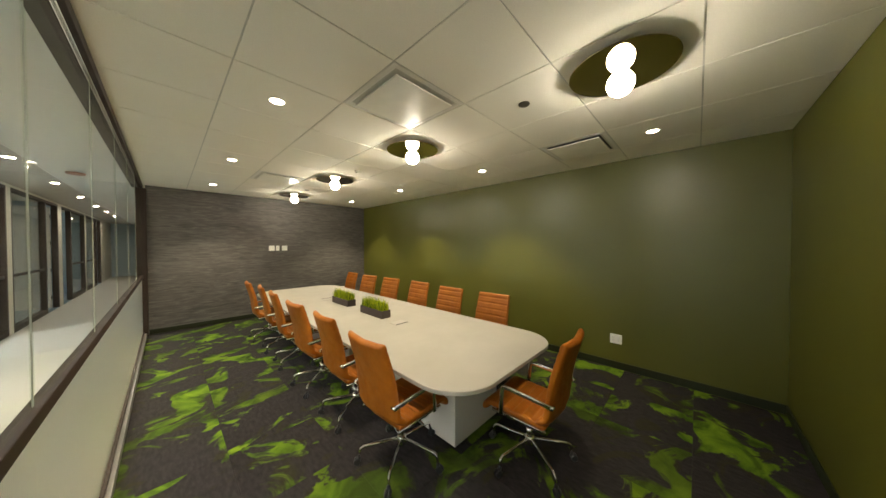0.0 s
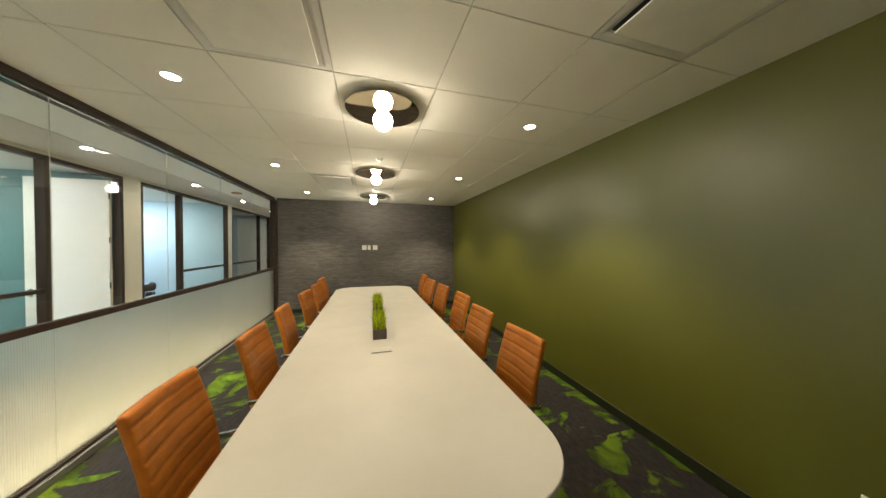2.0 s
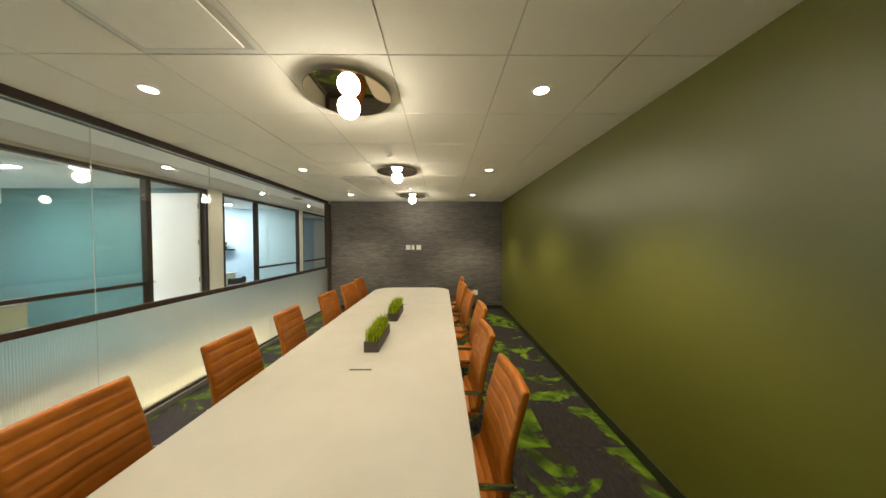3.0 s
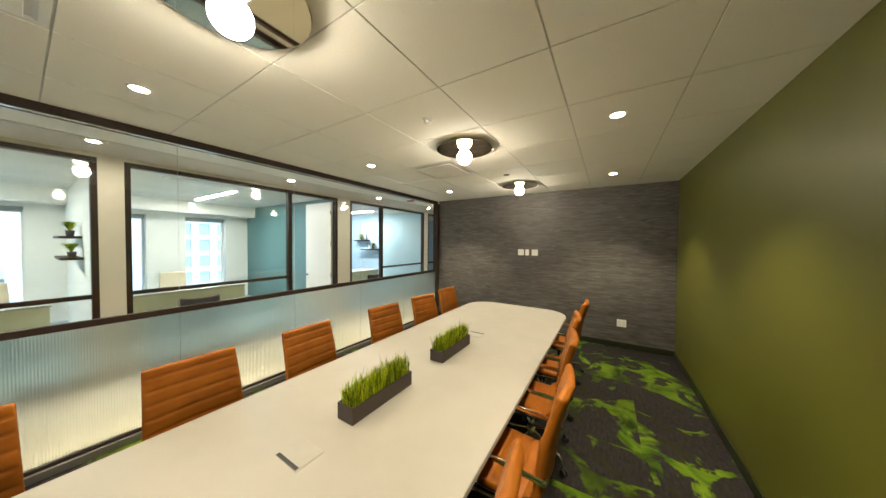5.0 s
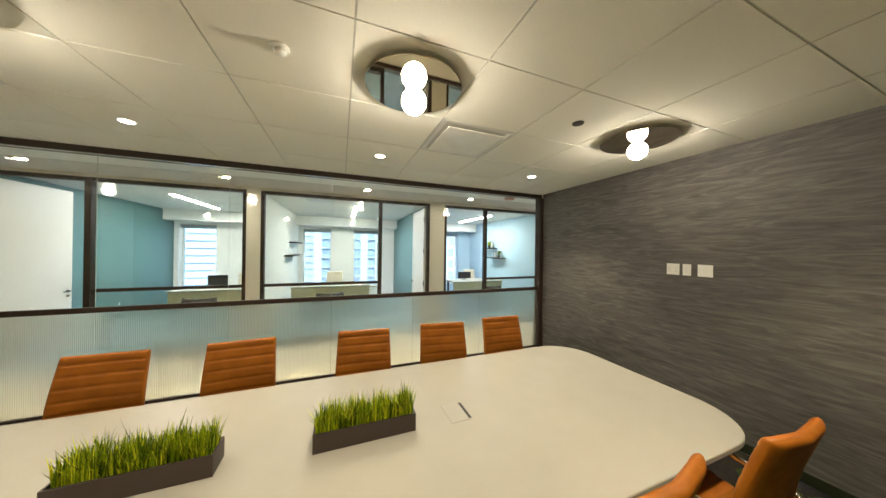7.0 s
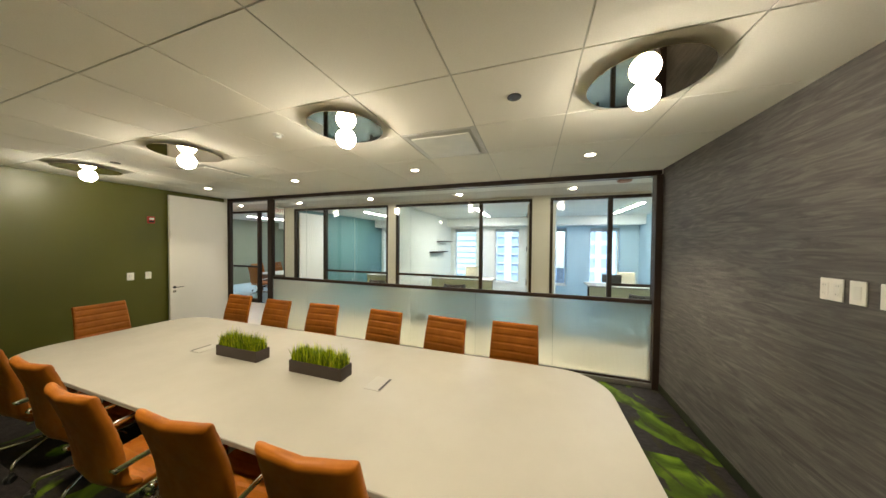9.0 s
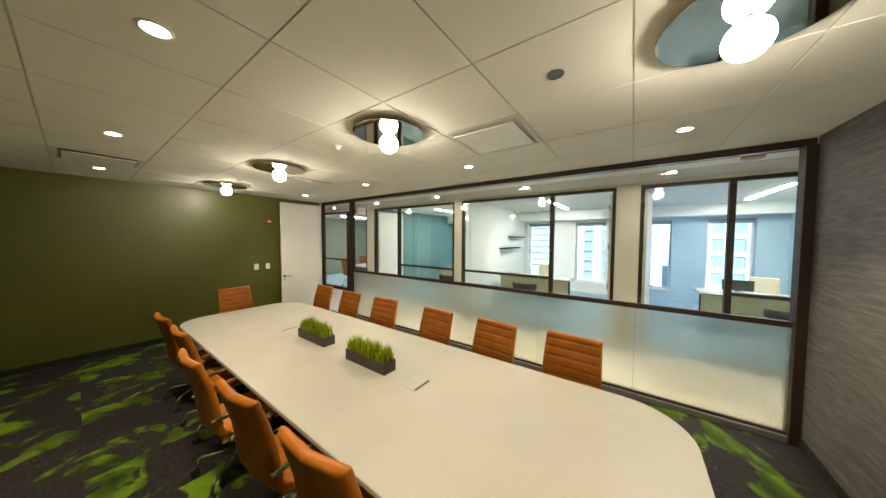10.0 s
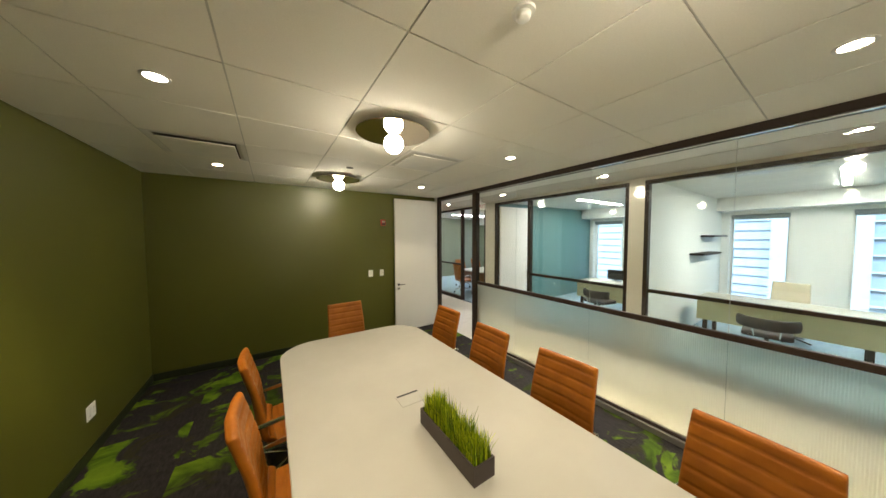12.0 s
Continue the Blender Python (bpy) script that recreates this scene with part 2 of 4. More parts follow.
def join(*parts_in):
    bm = bmesh.new()
    for own in parts_in:
        me = bpy.data.meshes.new("scratch")
        own.to_mesh(me)
        own.free()
        bm.from_mesh(me)
        bpy.data.meshes.remove(me)
    return bm


def lathe(profile, n=32, cx=0.0, cy=0.0):
    """A turned shape round the z axis from (radius, z) pairs; ends at radius 0 close."""
    bm = bmesh.new()
    rings = []
    for r, z in profile:
        if r < 1e-6:
            rings.append([bm.verts.new((cx, cy, z))])
        else:
            rings.append([bm.verts.new((cx + r * math.cos(2 * math.pi * i / n), cy + r * math.sin(2 * math.pi * i / n), z)) for i in range(n)])
    for a, b in zip(rings, rings[1:]):
        for i in range(n):
            j = (i + 1) % n
            if len(a) == 1 and len(b) > 1:
                bm.faces.new((a[0], b[i], b[j]))
            elif len(b) == 1 and len(a) > 1:
                bm.faces.new((a[i], a[j], b[0]))
            elif len(a) > 1:
                bm.faces.new((a[i], a[j], b[j], b[i]))
    bmesh.ops.recalc_face_normals(bm, faces=bm.faces[:])
    return bm


def sweep(points, rx, ry=None, n=8, up=(0, 0, 1), square=False):
    """A bar along a line of points; rx across, ry along 'up'."""
    ry = rx if ry is None else ry
    bm = bmesh.new()
    pts = [Vector(p) for p in points]
    rings = []
    for i, p in enumerate(pts):
        d = (pts[min(i + 1, len(pts) - 1)] - pts[max(i - 1, 0)]).normalized()
        side = d.cross(Vector(up))
        side = side.normalized() if side.length > 1e-4 else Vector((1, 0, 0))
        top = side.cross(d).normalized()
        ring = []
        for j in range(n):
            a = 2 * math.pi * (j + 0.5) / n
            c, s = math.cos(a), math.sin(a)
            if square:
                q = max(abs(c), abs(s))
                c, s = c / q, s / q
            ring.append(bm.verts.new(p + side * (rx * c) + top * (ry * s)))
        rings.append(ring)
    for a, b in zip(rings, rings[1:]):
        for i in range(n):
            bm.faces.new((a[i], a[(i + 1) % n], b[(i + 1) % n], b[i]))
    bm.faces.new(rings[0][::-1])
    bm.faces.new(rings[-1])
    bmesh.ops.recalc_face_normals(bm, faces=bm.faces[:])
    return bm


def rounded(points, radius, seg=5):
    """A line of points with its inner corners rounded."""
    pts = [Vector(p) for p in points]
    out = [pts[0]]
    for a, b, c in zip(pts, pts[1:], pts[2:]):
        r = min(radius, (a - b).length * 0.49, (c - b).length * 0.49)
        p, q = b + (a - b).normalized() * r, b + (c - b).normalized() * r
        for i in range(seg + 1):
            t = i / seg
            out.append((1 - t) ** 2 * p + 2 * t * (1 - t) * b + t * t * q)
    out.append(pts[-1])
    return out


def slab(x0, x1, y0, y1, radius, z0, z1, edge=0.004, seg=12):
    """A flat slab with rounded corners in plan and eased edges."""
    bm = bmesh.new()
    def outline(inset, z):
        ring = []
        for cx, cy, a0 in ((x1 - radius, y1 - radius, 0), (x0 + radius, y1 - radius, 90), (x0 + radius, y0 + radius, 180), (x1 - radius, y0 + radius, 270)):
            for i in range(seg + 1):
                a = radians(a0 + 90 * i / seg)
                ring.append(bm.verts.new((cx + (radius - inset) * math.cos(a), cy + (radius - inset) * math.sin(a), z)))
        return ring
    rings = [outline(edge, z0), outline(0, z0 + edge), outline(0, z1 - edge), outline(edge, z1)]
    for a, b in zip(rings, rings[1:]):
        for i in range(len(a)):
            j = (i + 1) % len(a)
            bm.faces.new((a[i], a[j], b[j], b[i]))
    bm.faces.new(rings[0][::-1])
    bm.faces.new(rings[-1])
    return bm


# ---- the meeting room: shell ----
X0, X1, Y0, Y1, ZC = -0.345, 4.11, -0.82, 7.11, 2.755
XO, ZH = -2.09, 2.80
solid("wall_east", box(X1, X1 + 0.15, Y0 - 0.15, Y1 + 0.15, 0, 3.0), GREEN, "long olive green painted wall with soft sheen", "wall")
solid("wall_south", box(X0 + 0.06, X1, Y0 - 0.15, Y0, 0, 3.0), GREEN, "olive green painted end wall beside the door", "wall")
solid("wall_north", box(X0 + 0.06, X1, Y1, Y1 + 0.15, 0, 3.0), WALLCOVER, "end wall in grey horizontally streaked wallcovering", "wall")
for nm, dims in (("baseboard", (X1 - 0.012, X1, Y0, Y1, 0.008, 0.10)), ("baseboard", (0.66, X1 - 0.012, Y0, Y0 + 0.012, 0.008, 0.10)),
                 ("baseboard", (X0 + 0.08, X1 - 0.012, Y1 - 0.012, Y1, 0.008, 0.10))):
    solid(nm, box(*dims, bevel=0.003, seg=1), BASE, "dark green vinyl baseboard at the foot of the wall", "baseboard")

# ceiling: square lay-in tiles with recessed grid lines, one mesh
GX, GY, TILE_W = 2.257, 1.812, 0.6667
ceil = bmesh.new()
box(X0, X1, Y0, Y1, ZC + 0.006, ZC + 0.12, bm=ceil)
for v_f in ceil.faces:
    v_f.material_index = 1
gap = 0.0045
xs = sorted({X0, X1, *[GX + TILE_W * i for i in range(-4, 4) if X0 < GX + TILE_W * i < X1]})
ys = sorted({Y0, Y1, *[GY + TILE_W * i for i in range(-4, 9) if Y0 < GY + TILE_W * i < Y1]})
vent_cells = []
for i, (xa, xb) in enumerate(zip(xs, xs[1:])):
    for j, (ya, yb) in enumerate(zip(ys, ys[1:])):
        cx, cy = (xa + xb) / 2, (ya + yb) / 2
        is_vent = any(abs(cx - vx) < 0.3 and abs(cy - vy) < 0.3 for vx, vy in ((1.257, 1.478), (3.257, 0.812), (1.257, 4.812)))
        if is_vent:
            vent_cells.append((xa, xb, ya, yb))
            continue
        vs = [ceil.verts.new(c) for c in ((xa + gap, ya + gap, ZC), (xa + gap, yb - gap, ZC), (xb - gap, yb - gap, ZC), (xb - gap, ya + gap, ZC))]
        ups = [ceil.verts.new((v.co.x, v.co.y, ZC + 0.008)) for v in vs]
        ceil.faces.new(vs)
        for a in range(4):
            ceil.faces.new((vs[a], ups[a], ups[(a + 1) % 4], vs[(a + 1) % 4]))
cob = solid("ceiling", ceil, TILE, "suspended ceiling of square off-white mineral tiles", "ceiling")
cob.data.materials.append(GRID)


# ---- glass partition between meeting room and corridor ----
glass_wall = thing("window_1", "full-height glass partition with dark bronze frame and reeded lower panes", "glass partition", kind="structure")
FX0, FX1 = X0 - 0.032, X0 + 0.032
POST = 0.50
part("top_rail", box(X0 - 0.10, FX1, Y0 + 0.06, Y1, 2.692, ZC + 0.004, bevel=0.004), BRONZE, glass_wall)
part("top_track", box(X0 - 0.010, X0 + 0.010, POST + 0.05, Y1 - 0.07, 2.682, 2.692), CHROME, glass_wall, "thin bright glazing track")
part("middle_rail", box(X0 - 0.022, X0 + 0.022, POST + 0.05, Y1 - 0.07, 1.064, 1.118, bevel=0.004), BRONZE, glass_wall)
part("bottom_rail", box(FX0, FX1 + 0.02, POST + 0.05, Y1 - 0.07, 0.0, 0.06, bevel=0.004), SILL_METAL, glass_wall, "brushed grey metal sill at the floor")
part("bottom_track", box(X0 - 0.025, X0 + 0.025, POST + 0.05, Y1 - 0.07, 0.06, 0.085, bevel=0.002), BRONZE, glass_wall)
part("post", box(FX0, FX1, Y0 + 0.06, Y0 + 0.14, 0, 2.692, bevel=0.004), BRONZE, glass_wall)
part("post", box(FX0 - 0.01, FX1 + 0.01, POST - 0.055, POST + 0.055, 0, 2.692, bevel=0.004), BRONZE, glass_wall)
part("post", box(X0 - 0.06, X0 + 0.075, Y1 - 0.07, Y1, 0, 2.692, bevel=0.004), BRONZE, glass_wall)
JOINTS = [POST + 0.055, 1.43, 2.54, 3.66, 4.77, 5.88, Y1 - 0.07]


def reeded_pane(ya, yb, za, zb):
    """A pane whose room side is a row of upright flutes; the fluted face is a strip of its own, smoothly shaded."""
    bm = bmesh.new()
    pitch, n_seg = 0.0145, 10
    n = max(1, round((yb - ya) / pitch))
    xb, xf = X0 - 0.005, X0 + 0.004
    last = None
    for i in range(n * n_seg + 1):
        y = ya + (yb - ya) * i / (n * n_seg)
        x = xf + 0.0018 * (0.5 - 0.5 * math.cos(2 * math.pi * i / n_seg))
        row = (bm.verts.new((x, y, za)), bm.verts.new((x, y, zb)))
        if last:
            f = bm.faces.new((last[0], row[0], row[1], last[1]))
            f.smooth = True
        last = row
    for quad in (((xb, ya, za), (xb, ya, zb), (xb, yb, zb), (xb, yb, za)), ((xb, ya, za), (xf, ya, za), (xf, ya, zb), (xb, ya, zb)),
                 ((xb, yb, za), (xb, yb, zb), (xf, yb, zb), (xf, yb, za)), ((xb, ya, zb), (xf, ya, zb), (xf, yb, zb), (xb, yb, zb)),
                 ((xb, ya, za), (xb, yb, za), (xf, yb, za), (xf, ya, za))):
        bm.faces.new([bm.verts.new(c) for c in quad])
    return bm


for ya, yb in zip(JOINTS, JOINTS[1:]):
    up = part("upper_pane", box(X0 - 0.006, X0 + 0.006, ya + 0.002, yb - 0.002, 1.118, 2.682), GLASS, glass_wall, "clear glass pane")
    low = part("lower_pane", reeded_pane(ya + 0.002, yb - 0.002, 0.085, 1.064), REEDED, glass_wall, "vertically reeded translucent glass pane")
    up.visible_shadow = low.visible_shadow = False
for y in JOINTS[1:-1]:
    part("joint", box(X0 - 0.002, X0 + 0.002, y - 0.0016, y + 0.0016, 0.085, 1.064), SEAL, glass_wall, "pale silicone joint")
    part("joint", box(X0 - 0.002, X0 + 0.002, y - 0.0016, y + 0.0016, 1.118, 2.682), SEAL, glass_wall, "pale silicone joint")


def door_leaf(name, m, label):
    """A tall white leaf from its hinge edge along +x, with handle, plate and hinges."""
    d = thing(name, label, "door", "white office doors", m, "structure")
    part("leaf", box(0.0, 0.98, -0.022, 0.022, 0.012, 2.665, bevel=0.003), DOOR_WHITE, d)
    for s in (-1, 1):
        h = part("door_handle", join(lathe([(0, 0), (0.024, 0), (0.024, 0.008), (0, 0.008)], 20), sweep(rounded([(0, 0, 0.006), (0, 0, 0.05), (-0.12, 0, 0.05)], 0.015), 0.008, n=8, up=(0, 1, 0))), BLACK, d, "black lever handle", True)
        h.matrix_basis = Matrix.Translation((0.915, 0.022 * s, 0.96)) @ pose(0, 0, 0, -90 * s, 0, 0)
        part("key_plate", box(0.89, 0.94, s * 0.0225 if s > 0 else -0.0265, 0.0265 if s > 0 else -0.0225, 0.86, 0.90), CHROME, d, "small steel lock plate")
    for z in (0.28, 1.0, 1.72, 2.42):
        part("hinge", sweep([(-0.004, 0.024, z - 0.05), (-0.004, 0.024, z + 0.05)], 0.008, n=8, up=(0, 1, 0)), BLACK, d)
    return d


door_leaf("door_1", pose(X0 + 0.05, Y0 + 0.07, 0, 0, 0, 0), "tall white lacquered door standing open against the wall")

# ---- floor: carpet tiles ----
NX, NY = 7, 12
floor = solid("floor", box(X0, X1, Y0, Y1, -0.12, -0.006), BASE, "meeting room floor laid with carpet tiles", "floor")

# ---- corridor and offices beyond the glass ----
YS, YN = -6.5, 22.0
solid("floor_corridor", box(XO + 0.05, X0, YS, YN, -0.12, 0.0), HALL_FLOOR, "pale beige corridor carpet", "floor")
solid("ceiling_corridor", box(-1.30, X0, YS, YN, ZH + 0.004, ZH + 0.1), CEILING_PLAIN, "smooth off-white corridor ceiling", "ceiling")
# outer strip of the corridor ceiling, its shade put into the colour
solid("ceiling_soffit", box(XO + 0.05, -1.30, YS, YN, ZH, ZH + 0.1), HALL_SHADE, "corridor ceiling strip along the office fronts, shade painted in grey-beige", "ceiling")
solid("wall_corridor_bulkhead", box(X0 - 0.05, X0 + 0.05, Y0 + 0.06, Y1, ZC + 0.006, ZH + 0.1), CEILING_PLAIN, "narrow bulkhead above the glass partition", "wall")
solid("wall_corridor_north", box(X0 - 0.05, X0 + 0.06, Y1, YN, 0, ZH + 0.1), PIER, "plain warm white corridor wall", "wall")
solid("wall_corridor_south", box(X0 - 0.05, X0 + 0.06, YS, Y0 + 0.06, 0, ZH + 0.1), PIER, "plain warm white corridor wall", "wall")
# blank end wall; the blue daylight of an end window is put into its paint
solid("wall_corridor_end", box(-7.0, X0 + 0.06, YN, YN + 0.15, 0, ZH + 0.1), BLUE, "corridor end wall, a window's daylight painted in as pale blue", "wall")
solid("wall_corridor_start", box(-7.0, X0 + 0.06, YS - 0.15, YS, 0, ZH + 0.1), PIER, "plain wall closing the corridor", "wall")
XW = -6.8
solid("wall_far_room", box(XW, XO - 0.05, YS, YS + 0.06, 0, ZH), GREY_GREEN, "grey-green painted wall of the far meeting room", "wall")
solid("floor_office", box(XW, XO - 0.05, YS, YN, -0.12, 0.0), OFFICE_FLOOR, "grey-blue office carpet", "floor")
solid("ceiling_office", box(XW, XO - 0.05, YS, YN, ZH, ZH + 0.1), CEILING_PLAIN, "white plasterboard office ceiling", "ceiling")
solid("wall_office_header", box(XO - 0.05, XO + 0.05, YS, YN, 2.755, ZH + 0.1), PIER, "warm white wall strip above the office fronts", "wall")


def office_front(y0, y1, door_first, door_name):
    """A glazed office front from y0 to y1: a door bay of about a metre and a wide glazed bay."""
    f = thing("window", "dark bronze framed glass office front with an open door bay", "office front", "office fronts", kind="structure")
    a, b, w = XO - 0.05, XO + 0.05, 0.055
    ym = y0 + 1.06 if door_first else y1 - 1.06
    g0, g1 = (ym, y1) if door_first else (y0, ym)
    part("window_frame", box(a, b, y0, y0 + w, 0, 2.70, bevel=0.004), BRONZE, f)
    part("window_frame", box(a, b, y1 - w, y1, 0, 2.70, bevel=0.004), BRONZE, f)
    part("window_frame", box(a, b, ym - 0.035, ym + 0.035, 0, 2.70, bevel=0.004), BRONZE, f)
    part("head", box(a, b, y0, y1, 2.70, 2.755, bevel=0.004), BRONZE, f)
    i0, i1 = (ym + 0.035, y1 - w) if door_first else (y0 + w, ym - 0.035)
    part("glazing_bar", box(XO - 0.03, XO + 0.03, i0, i1, 1.05, 1.10, bevel=0.003), BRONZE, f)
    part("sill", box(a, b, i0, i1, 0, 0.10, bevel=0.004), BRONZE, f)
    for za, zb in ((0.10, 1.05), (1.10, 2.70)):
        part("pane", box(XO - 0.005, XO + 0.005, i0, i1, za, zb), FRONT_GLASS, f, "clear glass pane").visible_shadow = False
    hinge = y0 + w + 0.025 if door_first else y1 - w - 0.025
    door_leaf(door_name, pose(XO - 0.06, hinge, 0, 0, 0, 174 if door_first else 180), "white office door standing open at a right angle")
    return f


PERIOD = 6.69
units, doors_made = [], 2
for k in (-1, 0, 1, 2):
    for ya, yb, first in ((-0.77 + PERIOD * k, 2.235 + PERIOD * k, True), (2.445 + PERIOD * k, 5.58 + PERIOD * k, False)):
        if ya > YS:
            units.append((ya, yb, first))
edges = [YS]
for ya, yb, first in units:
    office_front(ya, yb, first, "door_%d" % doors_made)
    doors_made += 1
    edges += [ya, yb]
edges.append(YN)
piers = list(zip(edges[::2], edges[1::2]))
for ya, yb in piers:
    solid("wall_pier", box(XO - 0.05, XO + 0.05, ya, yb, 0, 2.755), PIER, "warm white wall pier between office fronts", "wall")
cents = [(ya + yb) / 2 for ya, yb in piers[1:-1]]
for yc in cents:
    # each partition has its own colour on its two sides
    near = lambda v: abs(yc - v) < 0.3
    low_m = TEAL if near(5.73) else (WHITE_WALL if near(2.335) else (TEAL if near(-0.95) else BLUE))
    high_m = TEAL if near(-0.95) else (WHITE_WALL if near(2.335) else BLUE)
    solid("wall_partition", box(XW, XO - 0.05, yc - 0.06, yc - 0.001, 0, ZH), low_m, "painted partition wall between offices", "wall")
    solid("wall_partition", box(XW, XO - 0.05, yc + 0.001, yc + 0.06, 0, ZH), high_m, "painted partition wall between offices", "wall")

# outer wall with tall windows
WIN_W, WIN_STEP, WIN_Y, SILL, HEAD = 0.91, 1.655, -0.765, 0.35, 2.42
wins = [WIN_Y + WIN_STEP * k for k in range(-3, 13)]
zone = [YS] + cents + [YN]


def outer_wall(ya, yb, material):
    bm = bmesh.new()
    inside = [w for w in wins if w > ya - 0.01 and w + WIN_W < yb + 0.01]
    last = ya
    for w in inside:
        box(XW - 0.35, XW, last, w, SILL, HEAD, bm=bm)
        last = w + WIN_W
    box(XW - 0.35, XW, last, yb, SILL, HEAD, bm=bm)
    box(XW - 0.35, XW, ya, yb, 0, SILL, bm=bm)
    box(XW - 0.35, XW, ya, yb, HEAD, ZH + 0.1, bm=bm)
    solid("wall_outer", bm, material, "painted outer wall with tall windows", "wall")
    return inside


used = []
for ya, yb in zip(zone, zone[1:]):
    used += outer_wall(ya, yb, BLUE if ya > 5 else WHITE_WALL)
for k, w in enumerate(used):
    o = thing("window_%d" % (k + 2), "tall office window with white frame and raised grey blind", "window", "office windows", kind="structure")
    xa, xb = XW - 0.24, XW - 0.18
    for nm, d in (("window_frame", (xa, xb, w, w + 0.04, SILL, HEAD)), ("window_frame", (xa, xb, w + WIN_W - 0.04, w + WIN_W, SILL, HEAD)),
                  ("window_frame", (xa, xb, w + 0.04, w + WIN_W - 0.04, HEAD - 0.04, HEAD)), ("window_frame", (xa, xb, w + 0.04, w + WIN_W - 0.04, SILL, SILL + 0.05))):
        part(nm, box(*d, bevel=0.004, seg=1), TRIM_WHITE, o)
    part("pane", box(XW - 0.214, XW - 0.206, w + 0.04, w + WIN_W - 0.04, SILL + 0.05, HEAD - 0.04), COATED, o).visible_shadow = False
    part("blind", join(box(XW - 0.12, XW - 0.05, w + 0.01, w + WIN_W - 0.01, HEAD - 0.075, HEAD - 0.002, bevel=0.01), box(XW - 0.09, XW - 0.08, w + 0.02, w + WIN_W - 0.02, HEAD - 0.12, HEAD - 0.07)), BLIND, o, "rolled-up grey blind")
    part("window_sill", box(XW - 0.2, XW + 0.02, w - 0.01, w + WIN_W + 0.01, SILL - 0.025, SILL + 0.003, bevel=0.004), TRIM_WHITE, o)
for ya, yb in zip(zone, zone[1:]):
    solid("trim", box(XW, XW + 0.55, ya + 0.06, yb - 0.06, 2.50, ZH), WHITE_WALL, "boxed-in bulkhead above the office windows", "bulkhead")


# ---- meeting room: lights in the ceiling ----
def pendant(x, y):
    p = thing("ceiling_light", "lit opal glass globe under a round bronze mirror disc", "ceiling light", "globe ceiling lights", pose(x, y, 0))
    zd = ZC - 0.024
    part("canopy", lathe([(0, ZC), (0.12, ZC), (0.12, zd), (0, zd)], 32), BRONZE, p)
    part("mirror_disc", lathe([(0, zd), (0.282, zd), (0.286, zd - 0.002), (0.286, zd - 0.006), (0.283, zd - 0.008), (0, zd - 0.008)], 72), MIRROR, p, "polished bronze mirror disc")
    part("collar", lathe([(0, zd - 0.008), (0.026, zd - 0.008), (0.026, zd - 0.018), (0, zd - 0.018)], 24), BRONZE, p)
    r = 0.074
    zc = zd - 0.010 - r
    part("globe", lathe([(r * math.sin(math.pi * i / 20), zc + r * math.cos(math.pi * i / 20)) for i in range(21)], 32), GLOBE, p, "glowing opal glass globe", True)
    return p


for y in (0.18, 2.17, 4.165, 6.175):
    pendant(1.915, y)


def downlight(x, y, z, group, lens=LENS):
    d = thing("downlight", "small round recessed downlight, lit, white trim", "downlight", group, pose(x, y, 0))
    part("trim_ring", lathe([(0.0445, z + 0.004), (0.0445, z - 0.003), (0.048, z - 0.006), (0.060, z - 0.004), (0.061, z + 0.0005)], 32), TRIM_WHITE, d)
    part("lens", lathe([(0, z - 0.0025), (0.045, z - 0.0025), (0.045, z + 0.002), (0, z + 0.002)], 28), lens, d, "glowing lens")
    return d


def beam(x, y, z, dim=1.0):
    """The cone of light that a recessed downlight throws."""
    data = bpy.data.lights.new("downlight_beam", "SPOT")
    data.energy, data.color, data.shadow_soft_size = BEAM_LIGHT * dim, (1.0, 0.86, 0.62), 0.04
    data.spot_size, data.spot_blend = radians(BEAM_ANGLE), 0.6
    new("downlight_beam", data).matrix_world = Matrix.Translation((x, y, z - 0.045))


for y in (0.15, 2.15, 4.15, 6.15):
    for x in (0.568, 3.235):
        downlight(x, y, ZC, "meeting room downlights")
        beam(x, y, ZC, 1.0 if y > 1 else (0.35 if x < 1 else 0.05))
for k in range(-3, 10):
    downlight(-1.42, 0.10 + 2.05 * k, ZH, "corridor downlights", HALL_LENS)


